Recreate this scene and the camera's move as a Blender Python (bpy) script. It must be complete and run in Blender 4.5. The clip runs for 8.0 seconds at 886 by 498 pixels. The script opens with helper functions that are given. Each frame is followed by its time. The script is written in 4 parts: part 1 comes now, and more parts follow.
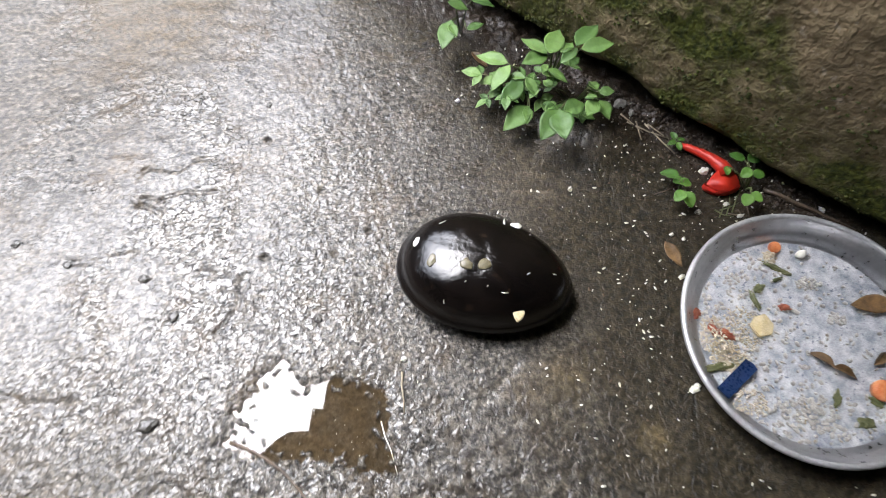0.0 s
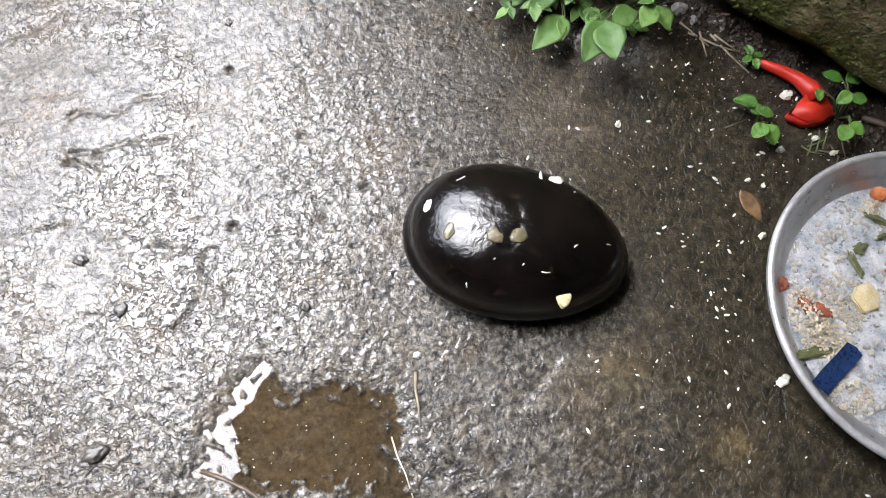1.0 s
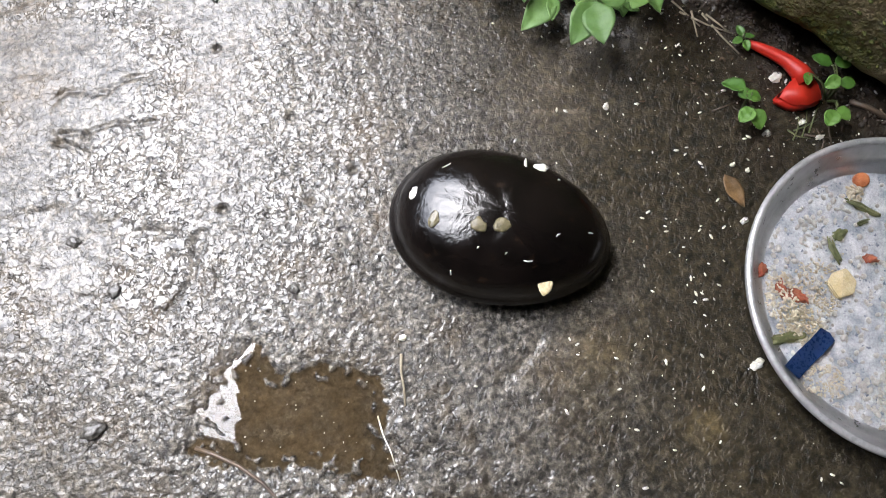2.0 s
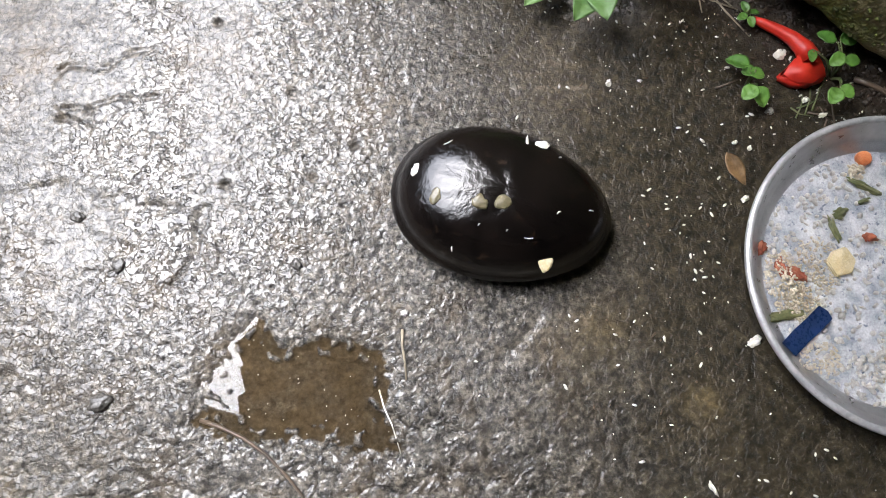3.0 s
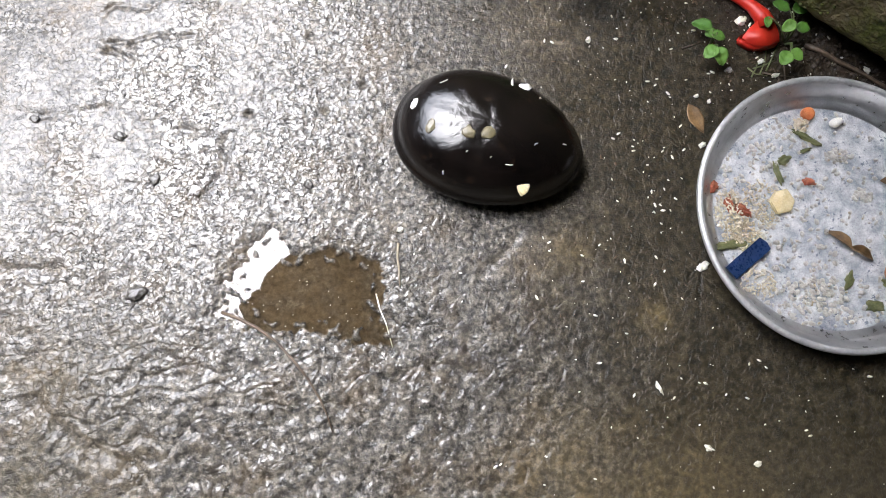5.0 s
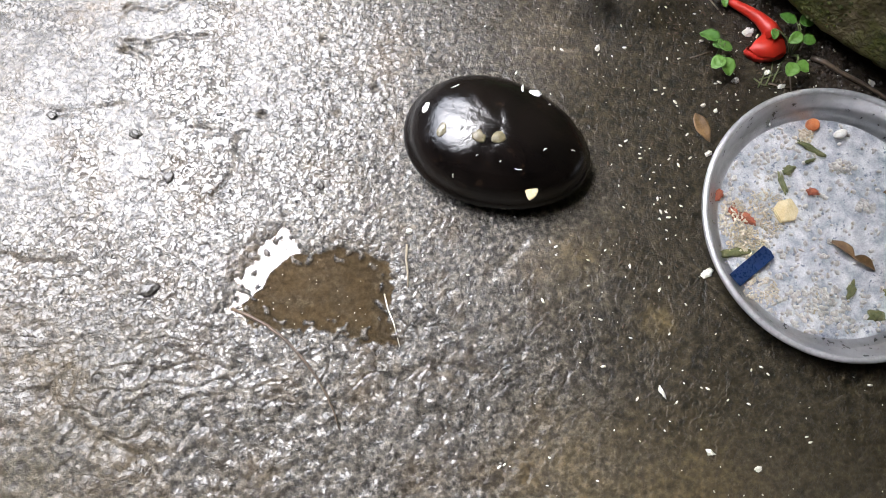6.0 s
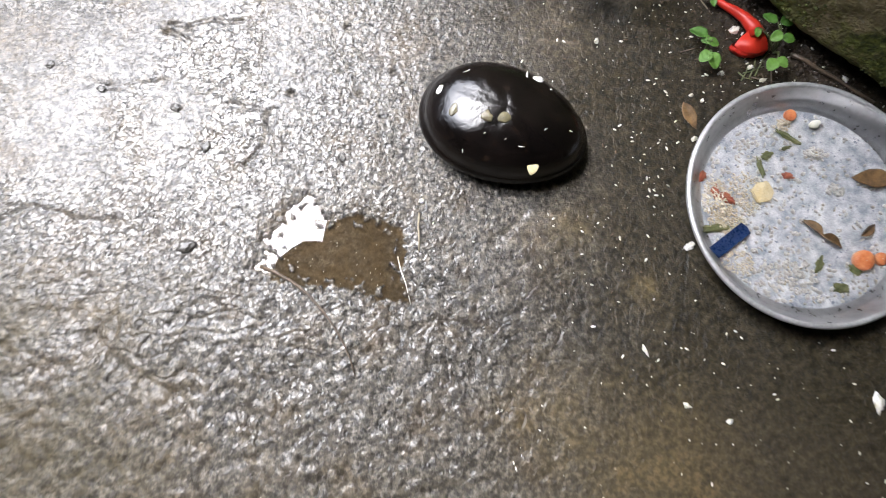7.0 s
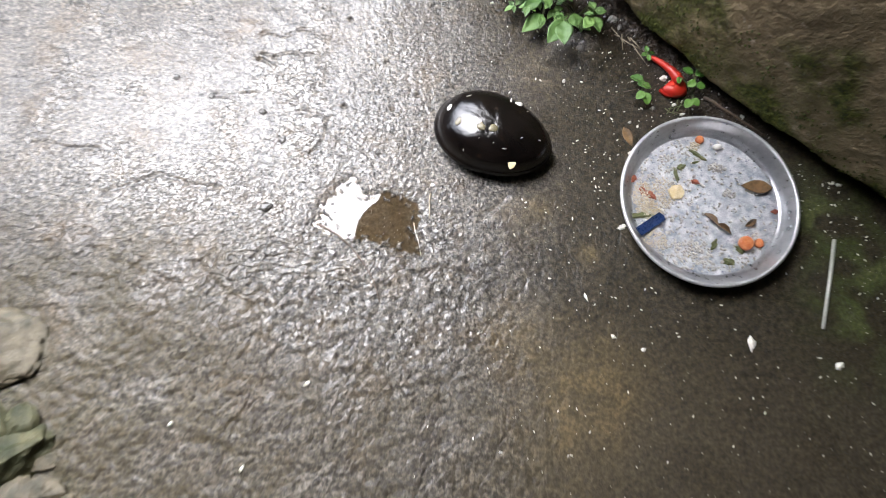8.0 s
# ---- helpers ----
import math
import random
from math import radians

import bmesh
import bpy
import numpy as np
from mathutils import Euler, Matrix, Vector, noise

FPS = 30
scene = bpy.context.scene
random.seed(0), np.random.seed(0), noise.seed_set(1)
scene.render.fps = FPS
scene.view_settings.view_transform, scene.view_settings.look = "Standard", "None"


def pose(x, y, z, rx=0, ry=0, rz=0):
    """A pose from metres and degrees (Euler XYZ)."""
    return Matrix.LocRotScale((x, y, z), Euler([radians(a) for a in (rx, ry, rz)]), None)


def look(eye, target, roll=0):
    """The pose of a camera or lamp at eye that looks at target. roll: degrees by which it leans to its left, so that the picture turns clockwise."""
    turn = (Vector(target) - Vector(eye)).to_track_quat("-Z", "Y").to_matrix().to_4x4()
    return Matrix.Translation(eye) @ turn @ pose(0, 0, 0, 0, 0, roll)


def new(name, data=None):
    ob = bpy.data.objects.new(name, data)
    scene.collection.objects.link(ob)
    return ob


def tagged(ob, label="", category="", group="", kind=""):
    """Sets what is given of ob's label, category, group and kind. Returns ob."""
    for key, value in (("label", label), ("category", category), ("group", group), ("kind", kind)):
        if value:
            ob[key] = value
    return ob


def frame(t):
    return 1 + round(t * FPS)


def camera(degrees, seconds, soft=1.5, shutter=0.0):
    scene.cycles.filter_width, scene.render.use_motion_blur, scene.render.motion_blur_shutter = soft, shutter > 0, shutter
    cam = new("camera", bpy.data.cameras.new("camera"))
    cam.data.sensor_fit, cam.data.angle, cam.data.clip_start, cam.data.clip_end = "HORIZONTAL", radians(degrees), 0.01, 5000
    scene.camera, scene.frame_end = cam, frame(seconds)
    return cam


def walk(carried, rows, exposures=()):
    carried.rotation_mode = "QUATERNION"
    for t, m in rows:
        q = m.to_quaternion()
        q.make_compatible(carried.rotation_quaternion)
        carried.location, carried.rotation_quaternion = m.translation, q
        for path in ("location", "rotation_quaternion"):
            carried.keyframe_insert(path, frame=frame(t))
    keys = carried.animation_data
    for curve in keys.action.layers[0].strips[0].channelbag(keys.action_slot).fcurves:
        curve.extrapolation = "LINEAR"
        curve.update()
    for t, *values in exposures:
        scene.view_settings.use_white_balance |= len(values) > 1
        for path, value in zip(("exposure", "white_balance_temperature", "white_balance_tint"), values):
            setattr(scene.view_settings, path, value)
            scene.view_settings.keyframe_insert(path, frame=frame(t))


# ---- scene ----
cam = camera(65.2, 8.0, soft=0.9, shutter=0.5)

PATH = [
    (0, (-0.297, -0.177, 0.677), (-0.145, 0.752, -1.088), 4.4),
    (0.5, (-0.304, -0.095, 0.604), (-0.115, 0.729, -1.209), 5.8),
    (1, (-0.301, -0.055, 0.554), (-0.156, 0.618, -1.323), 5.4),
    (1.5, (-0.288, -0.03, 0.57), (-0.154, 0.553, -1.339), 6.4),
    (3, (-0.285, -0.028, 0.579), (-0.173, 0.426, -1.366), 7.7),
    (3.5, (-0.284, -0.039, 0.587), (-0.176, 0.404, -1.36), 7.8),
    (4, (-0.286, -0.06, 0.596), (-0.181, 0.373, -1.353), 8.1),
    (4.5, (-0.28, -0.084, 0.622), (-0.181, 0.336, -1.331), 8.5),
    (5, (-0.285, -0.108, 0.653), (-0.181, 0.316, -1.299), 9.9),
    (6.5, (-0.298, -0.116, 0.67), (-0.198, 0.324, -1.278), 10.6),
    (7, (-0.304, -0.16, 0.726), (-0.208, 0.275, -1.224), 11.2),
    (7.5, (-0.295, -0.214, 0.837), (-0.219, 0.259, -1.105), 9.6),
    (8, (-0.311, -0.338, 0.993), (-0.235, 0.227, -0.924), 9.6),
]
walk(cam, [(t, look(eye, target, roll)) for t, eye, target, roll in PATH], exposures=[(0.0, 2.93, 5890, 11), (1.0, 2.98, 5890, 11), (1.5, 2.86, 5890, 11), (5.0, 2.99, 5890, 11), (8.0, 3.12, 5890, 11)])

# ---------------------------------------------------------------- light
SUN_FROM = Vector((-0.30, 0.38, 1.0)).normalized()
world = bpy.data.worlds.new("sky")
scene.world = world
world.use_nodes = True
wn, wl = world.node_tree.nodes, world.node_tree.links
sky = wn.new("ShaderNodeTexSky")
sky.sky_type = "NISHITA"
sky.sun_disc = False
sky.sun_elevation = math.asin(SUN_FROM.z)
sky.sun_rotation = math.atan2(SUN_FROM.x, SUN_FROM.y)
sky.air_density, sky.dust_density, sky.ozone_density = 1.0, 4.0, 0.6
grey = wn.new("ShaderNodeHueSaturation")
grey.inputs["Saturation"].default_value = 0.55
wl.new(sky.outputs[0], grey.inputs["Color"])
wl.new(grey.outputs[0], wn["Background"].inputs["Color"])
wn["Background"].inputs["Strength"].default_value = 0.15

sun = new("sun", bpy.data.lights.new("sun", "SUN"))
sun.data.energy, sun.data.angle, sun.data.color = 0.5, radians(70), (1.0, 0.98, 0.95)
sun.matrix_world = look(SUN_FROM * 10, (0, 0, 0))


# ---------------------------------------------------------------- materials
def node_material(name):
    m = bpy.data.materials.new(name)
    m.use_nodes = True
    return m, m.node_tree.nodes, m.node_tree.links, m.node_tree.nodes["Principled BSDF"]


def noise_node(nodes, links, coords, scale, detail=5.0, rough=0.6):
    n = nodes.new("ShaderNodeTexNoise")
    n.inputs["Scale"].default_value, n.inputs["Detail"].default_value, n.inputs["Roughness"].default_value = scale, detail, rough
    links.new(coords, n.inputs["Vector"])
    return n.outputs["Fac"]


def ramp(nodes, links, fac, lo, hi, a, b):
    r = nodes.new("ShaderNodeValToRGB")
    r.color_ramp.elements[0].position, r.color_ramp.elements[1].position = lo, hi
    r.color_ramp.elements[0].color, r.color_ramp.elements[1].color = (*a, 1), (*b, 1)
    links.new(fac, r.inputs[0])
    return r.outputs["Color"]


def blend(nodes, links, fac, a, b, mode="MIX"):
    m = nodes.new("ShaderNodeMix")
    m.data_type, m.blend_type = "RGBA", mode
    for socket, value in ((m.inputs[0], fac), (m.inputs[6], a), (m.inputs[7], b)):
        if isinstance(value, (float, int)):
            socket.default_value = value
        elif isinstance(value, tuple):
            socket.default_value = (*value, 1)
        else:
            links.new(value, socket)
    return m.outputs[2]


def math_node(nodes, links, op, a, b):
    m = nodes.new("ShaderNodeMath")
    m.operation, m.use_clamp = op, True
    for socket, value in zip(m.inputs, (a, b)):
        if isinstance(value, (float, int)):
            socket.default_value = value
        else:
            links.new(value, socket)
    return m.outputs[0]


def bump(nodes, links, bsdf, height, strength, distance):
    b = nodes.new("ShaderNodeBump")
    b.inputs["Strength"].default_value, b.inputs["Distance"].default_value = strength, distance
    links.new(height, b.inputs["Height"])
    links.new(b.outputs[0], bsdf.inputs["Normal"])


def surface(name, a, b, scale, rough=(0.3, 0.5), relief=0.3, depth=0.001, metal=0.0, speck=None, through_light=0.0):
    """A mottled material at two scales: broad patches from a to b, fine grain, and relief."""
    m, n, l, p = node_material(name)
    co = n.new("ShaderNodeTexCoord").outputs["Object"]
    broad = noise_node(n, l, co, scale)
    fine = noise_node(n, l, co, scale * 7, 4)
    col = ramp(n, l, broad, 0.35, 0.65, a, b)
    col = blend(n, l, 0.5, col, ramp(n, l, fine, 0.3, 0.7, (0.55, 0.55, 0.55), (1, 1, 1)), "MULTIPLY")
    if speck:
        col = blend(n, l, ramp(n, l, noise_node(n, l, co, scale * 3, 2), 0.62, 0.7, (0, 0, 0), (1, 1, 1)), col, speck)
    l.new(col, p.inputs["Base Color"])
    l.new(ramp(n, l, fine, 0.3, 0.7, (rough[0],) * 3, (rough[1],) * 3), p.inputs["Roughness"])
    p.inputs["Metallic"].default_value = metal
    p.inputs["IOR"].default_value = 1.45
    if through_light:
        p.inputs["Subsurface Weight"].default_value = through_light
        p.inputs["Subsurface Radius"].default_value = (0.004, 0.004, 0.002)
    bump(n, l, p, fine, relief, depth)
    return m


def wet_concrete():
    m, n, l, p = node_material("wet_concrete")
    co = n.new("ShaderNodeTexCoord").outputs["Object"]

    def mask(name):
        a = n.new("ShaderNodeAttribute")
        a.attribute_name = name
        return a.outputs["Fac"]

    broad = noise_node(n, l, co, 6.0, 6)
    mid = noise_node(n, l, co, 45.0, 5, 0.65)
    fine = noise_node(n, l, co, 420.0, 4, 0.6)
    col = ramp(n, l, broad, 0.3, 0.7, (0.092, 0.086, 0.077), (0.168, 0.157, 0.140))
    col = blend(n, l, 0.75, col, ramp(n, l, mid, 0.3, 0.7, (0.45, 0.44, 0.42), (1.0, 1.0, 1.0)), "MULTIPLY")
    col = blend(n, l, 0.7, col, ramp(n, l, fine, 0.32, 0.68, (0.22, 0.22, 0.22), (1.15, 1.15, 1.15)), "MULTIPLY")
    specks = noise_node(n, l, co, 170.0, 3, 0.6)
    col = blend(n, l, 0.8, col, ramp(n, l, specks, 0.36, 0.64, (0.30, 0.29, 0.28), (1.45, 1.42, 1.36)), "MULTIPLY")
    brown = ramp(n, l, noise_node(n, l, co, 14.0, 5), 0.5, 0.7, (0, 0, 0), (1, 1, 1))
    col = blend(n, l, math_node(n, l, "MULTIPLY", brown, 0.75), col, (0.066, 0.048, 0.028))
    spots = noise_node(n, l, co, 60.0, 4)
    for name, tint in (("painted_shade", (0.032, 0.030, 0.023)), ("ochre", (0.150, 0.112, 0.050)), ("moss", (0.045, 0.056, 0.016)), ("soil", (0.026, 0.018, 0.012)), ("pale", (0.26, 0.22, 0.17)), ("tan", (0.058, 0.050, 0.032)), ("lichen", (0.105, 0.125, 0.040)), ("silt", (0.078, 0.058, 0.036))):
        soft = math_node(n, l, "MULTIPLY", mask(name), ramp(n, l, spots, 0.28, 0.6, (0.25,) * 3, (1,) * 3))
        # shade of the right side and wall foot, painted as olive-brown mottling
        if name == "painted_shade":
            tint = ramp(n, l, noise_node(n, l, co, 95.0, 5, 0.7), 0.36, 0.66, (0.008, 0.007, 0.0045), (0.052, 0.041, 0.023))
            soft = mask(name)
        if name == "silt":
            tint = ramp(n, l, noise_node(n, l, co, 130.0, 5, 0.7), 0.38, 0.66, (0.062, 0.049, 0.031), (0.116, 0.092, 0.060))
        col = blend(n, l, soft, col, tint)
    col = blend(n, l, math_node(n, l, "SUBTRACT", 0.55, math_node(n, l, "MULTIPLY", mask("drowned"), 0.45)), col, ramp(n, l, specks, 0.38, 0.66, (0.35, 0.35, 0.36), (1.5, 1.45, 1.35)), "MULTIPLY")
    l.new(col, p.inputs["Base Color"])
    wet = ramp(n, l, noise_node(n, l, co, 20.0, 4), 0.35, 0.7, (0.20,) * 3, (0.36,) * 3)
    rough = blend(n, l, mask("soil"), wet, (0.55, 0.55, 0.55))
    l.new(blend(n, l, mask("dry"), rough, (0.34, 0.34, 0.34)), p.inputs["Roughness"])
    p.inputs["IOR"].default_value = 1.42
    damp = math_node(n, l, "SUBTRACT", 1.0, math_node(n, l, "MULTIPLY", mask("dry"), 0.68))
    l.new(math_node(n, l, "SUBTRACT", 0.29, math_node(n, l, "MULTIPLY", mask("drowned"), 0.26)), p.inputs["Specular IOR Level"])
    sheen = math_node(n, l, "SUBTRACT", math_node(n, l, "SUBTRACT", damp, mask("drowned")), math_node(n, l, "MULTIPLY", mask("film"), 0.42))
    sheen = math_node(n, l, "SUBTRACT", sheen, math_node(n, l, "MULTIPLY", mask("tan"), 0.75))
    l.new(math_node(n, l, "MULTIPLY", sheen, 0.54), p.inputs["Coat Weight"])
    p.inputs["Coat IOR"].default_value = 1.5
    l.new(ramp(n, l, noise_node(n, l, co, 30.0, 4), 0.35, 0.7, (0.07,) * 3, (0.16,) * 3), p.inputs["Coat Roughness"])
    grit = ramp(n, l, noise_node(n, l, co, 112.0, 2.5, 0.55), 0.36, 0.46, (0,) * 3, (1,) * 3)
    sand = ramp(n, l, noise_node(n, l, co, 250.0, 2, 0.5), 0.37, 0.47, (0,) * 3, (1,) * 3)
    grit = math_node(n, l, "MULTIPLY", grit, math_node(n, l, "SUBTRACT", 0.62, math_node(n, l, "MULTIPLY", mask("painted_shade"), 0.18)))
    sand = math_node(n, l, "MULTIPLY", sand, math_node(n, l, "ADD", 0.36, math_node(n, l, "MULTIPLY", mask("painted_shade"), 0.12)))
    crease = n.new("ShaderNodeValToRGB")
    stops = crease.color_ramp.elements
    stops[0].position, stops[1].position = 0.482, 0.518
    stops.new(0.5).color = (0, 0, 0, 1)
    stops[0].color = stops[2].color = (1, 1, 1, 1)
    l.new(noise_node(n, l, co, 62.0, 4, 0.6), crease.inputs[0])
    level = math_node(n, l, "ADD", grit, sand)
    level = math_node(n, l, "MULTIPLY", level, math_node(n, l, "ADD", 0.45, math_node(n, l, "MULTIPLY", crease.outputs[0], 0.55)))
    level = math_node(n, l, "MULTIPLY", level, math_node(n, l, "SUBTRACT", 1.0, math_node(n, l, "MULTIPLY", mask("film"), 0.65)))
    b1 = n.new("ShaderNodeBump")
    b1.inputs["Strength"].default_value, b1.inputs["Distance"].default_value = 0.68, 0.0016
    l.new(level, b1.inputs["Height"])
    b2 = n.new("ShaderNodeBump")
    b2.inputs["Strength"].default_value, b2.inputs["Distance"].default_value = 0.6, 0.0009
    l.new(fine, b2.inputs["Height"])
    l.new(b1.outputs[0], b2.inputs["Normal"])
    l.new(b2.outputs[0], p.inputs["Normal"])
    l.new(b1.outputs[0], p.inputs["Coat Normal"])
    return m


def mossy_wall():
    m, n, l, p = node_material("mossy_wall")
    co = n.new("ShaderNodeTexCoord").outputs["Object"]
    a = n.new("ShaderNodeAttribute")
    a.attribute_name = "moss"
    broad = noise_node(n, l, co, 9.0, 6)
    mid = noise_node(n, l, co, 55.0, 5, 0.65)
    fine = noise_node(n, l, co, 260.0, 4)
    col = ramp(n, l, broad, 0.3, 0.7, (0.215, 0.162, 0.088), (0.460, 0.355, 0.205))
    col = blend(n, l, 0.8, col, ramp(n, l, mid, 0.3, 0.7, (0.5, 0.48, 0.45), (1, 1, 1)), "MULTIPLY")
    col = blend(n, l, ramp(n, l, noise_node(n, l, co, 85.0, 4, 0.6), 0.60, 0.70, (0, 0, 0), (0.8, 0.8, 0.8)), col, (0.40, 0.33, 0.24))
    green = ramp(n, l, noise_node(n, l, co, 150.0, 4, 0.65), 0.36, 0.66, (0.022, 0.029, 0.005), (0.120, 0.130, 0.022))
    patch = math_node(n, l, "MULTIPLY", a.outputs["Fac"], ramp(n, l, noise_node(n, l, co, 22.0, 5), 0.30, 0.52, (0,) * 3, (1,) * 3))
    col = blend(n, l, patch, col, green)
    l.new(col, p.inputs["Base Color"])
    p.inputs["Roughness"].default_value = 0.75
    p.inputs["IOR"].default_value = 1.35
    both = math_node(n, l, "ADD", math_node(n, l, "MULTIPLY", mid, 0.6), math_node(n, l, "MULTIPLY", fine, 0.4))
    tuft = ramp(n, l, noise_node(n, l, co, 130.0, 3, 0.6), 0.40, 0.66, (0,) * 3, (1,) * 3)
    both = math_node(n, l, "ADD", math_node(n, l, "MULTIPLY", both, 0.6), math_node(n, l, "MULTIPLY", tuft, 0.4))
    bump(n, l, p, both, 0.8, 0.0060)
    return m


def clear_water(name, tint=(1.0, 1.0, 1.0), ripple=0.0):
    """Still water: what lies under it, and a mirror by its gloss."""
    m, n, l, p = node_material(name)
    n.remove(p)
    clear, shine, fres, mix = (n.new(k) for k in ("ShaderNodeBsdfTransparent", "ShaderNodeBsdfGlossy", "ShaderNodeFresnel", "ShaderNodeMixShader"))
    clear.inputs["Color"].default_value = (*tint, 1)
    shine.inputs["Roughness"].default_value = 0.0
    fres.inputs["IOR"].default_value = 1.58
    if ripple:
        co = n.new("ShaderNodeTexCoord").outputs["Object"]
        b = n.new("ShaderNodeBump")
        b.inputs["Strength"].default_value, b.inputs["Distance"].default_value = ripple, 0.002
        l.new(noise_node(n, l, co, 60.0, 3), b.inputs["Height"])
        l.new(b.outputs[0], shine.inputs["Normal"])
    l.new(fres.outputs[0], mix.inputs[0])
    l.new(clear.outputs[0], mix.inputs[1])
    l.new(shine.outputs[0], mix.inputs[2])
    l.new(mix.outputs[0], n["Material Output"].inputs["Surface"])
    return m


def leaf_material(name, a, b, shine=0.35):
    m, n, l, p = node_material(name)
    co = n.new("ShaderNodeTexCoord").outputs["Object"]
    info = n.new("ShaderNodeObjectInfo")
    col = ramp(n, l, info.outputs["Random"], 0.0, 1.0, a, b)
    fine = noise_node(n, l, co, 220.0, 4)
    col = blend(n, l, 0.6, col, ramp(n, l, fine, 0.3, 0.7, (0.6, 0.65, 0.5), (1, 1, 1)), "MULTIPLY")
    l.new(col, p.inputs["Base Color"])
    p.inputs["Roughness"].default_value = shine
    p.inputs["Subsurface Weight"].default_value = 0.25
    p.inputs["Subsurface Radius"].default_value = (0.003, 0.004, 0.001)
    bump(n, l, p, fine, 0.25, 0.0008)
    return m


CONCRETE = wet_concrete()
MOSSY = mossy_wall()
PLASTER = surface("old_plaster", (0.10, 0.09, 0.075), (0.17, 0.155, 0.13), 5.0, (0.7, 0.9), 0.4, 0.004)
BLOCKER = surface("dark_blocker", (0.030, 0.027, 0.023), (0.055, 0.05, 0.043), 4.0, (0.7, 0.9), 0.4, 0.004)
WATER = clear_water("puddle_water", (0.86, 0.80, 0.70))
BROTH = clear_water("dish_water", (0.93, 0.94, 0.96), 0.05)
DARK_SHELL = surface("dark_glossy_shell", (0.002, 0.0017, 0.0015), (0.007, 0.005, 0.0042), 26.0, (0.10, 0.22), 0.35, 0.0016, speck=(0.014, 0.009, 0.006))
LEAF = leaf_material("fresh_leaf", (0.060, 0.130, 0.026), (0.170, 0.285, 0.075), 0.55)
SMALL_LEAF = leaf_material("small_leaf", (0.055, 0.140, 0.016), (0.120, 0.240, 0.035), 0.5)
STEM = surface("green_stem", (0.07, 0.10, 0.03), (0.12, 0.12, 0.05), 60.0)
BROWN_LEAF = surface("dead_leaf", (0.075, 0.045, 0.020), (0.20, 0.120, 0.050), 70.0, (0.3, 0.5), 0.4, 0.0006)
STRAW = surface("dry_straw", (0.22, 0.18, 0.12), (0.36, 0.31, 0.22), 90.0, (0.5, 0.7))
TWIG = surface("brown_twig", (0.050, 0.036, 0.024), (0.115, 0.082, 0.052), 80.0, (0.35, 0.55))
RED = surface("red_plastic", (0.44, 0.016, 0.008), (0.54, 0.030, 0.012), 30.0, (0.36, 0.5), 0.15, 0.0006)
RICE = surface("cooked_rice", (0.62, 0.59, 0.50), (0.80, 0.78, 0.70), 90.0, (0.3, 0.5), 0.2, 0.0004, through_light=0.2)
CRUMB = surface("yellow_crumb", (0.62, 0.50, 0.26), (0.75, 0.65, 0.42), 110.0, (0.4, 0.6), 0.4, 0.0008, through_light=0.15)
PETAL = surface("dried_petal", (0.085, 0.072, 0.036), (0.14, 0.118, 0.06), 130.0, (0.25, 0.4), 0.3, 0.0005)
CARROT = surface("cooked_carrot", (0.50, 0.14, 0.045), (0.64, 0.27, 0.11), 120.0, (0.25, 0.4), 0.3, 0.0006, through_light=0.2)
TOMATO = surface("red_scrap", (0.34, 0.085, 0.045), (0.46, 0.17, 0.09), 150.0, (0.25, 0.4), 0.3, 0.0006)
GREENS = surface("cooked_greens", (0.11, 0.125, 0.045), (0.25, 0.25, 0.11), 120.0, (0.3, 0.5), 0.4, 0.0008)
BLUE = surface("blue_label", (0.006, 0.016, 0.052), (0.012, 0.028, 0.085), 60.0, (0.2, 0.4), 0.2, 0.0004)
CREAM = surface("cream_rice_mush", (0.60, 0.50, 0.35), (0.82, 0.74, 0.58), 60.0, (0.3, 0.5), 0.5, 0.0012, through_light=0.1)
MUSH = surface("rice_mush", (0.56, 0.53, 0.47), (0.78, 0.74, 0.66), 60.0, (0.25, 0.5), 0.6, 0.0014, speck=(0.50, 0.42, 0.28))
RIM = surface("worn_rim", (0.46, 0.46, 0.455), (0.62, 0.62, 0.61), 45.0, (0.35, 0.55), 0.3, 0.0006, metal=0.6, speck=(0.40, 0.40, 0.39))
ALUMINIUM = surface("dull_aluminium", (0.44, 0.44, 0.445), (0.56, 0.56, 0.56), 14.0, (0.26, 0.34), 0.03, 0.0003, metal=0.85)
PAN_FILM = surface("starchy_pan_bottom", (0.37, 0.395, 0.435), (0.86, 0.85, 0.83), 70.0, (0.2, 0.4), 0.3, 0.0008, speck=(0.20, 0.225, 0.275))
STONE = surface("grey_stone", (0.060, 0.054, 0.033), (0.150, 0.125, 0.080), 45.0, (0.35, 0.6), 0.7, 0.003)
PEBBLE = surface("dark_pebble", (0.045, 0.042, 0.037), (0.105, 0.098, 0.085), 80.0, (0.2, 0.4), 0.5, 0.001)
CHIP = surface("pale_chip", (0.20, 0.19, 0.17), (0.36, 0.34, 0.30), 90.0, (0.5, 0.7), 0.5, 0.001)
MOSS_STONE = surface("mossy_stone", (0.022, 0.028, 0.009), (0.085, 0.080, 0.036), 25.0, (0.5, 0.8), 0.8, 0.004)


# ---------------------------------------------------------------- helpers
def lattice(seed):
    rng = np.random.RandomState(seed)
    ang = rng.rand(256) * 2 * np.pi
    return rng.permutation(256), np.cos(ang), np.sin(ang)


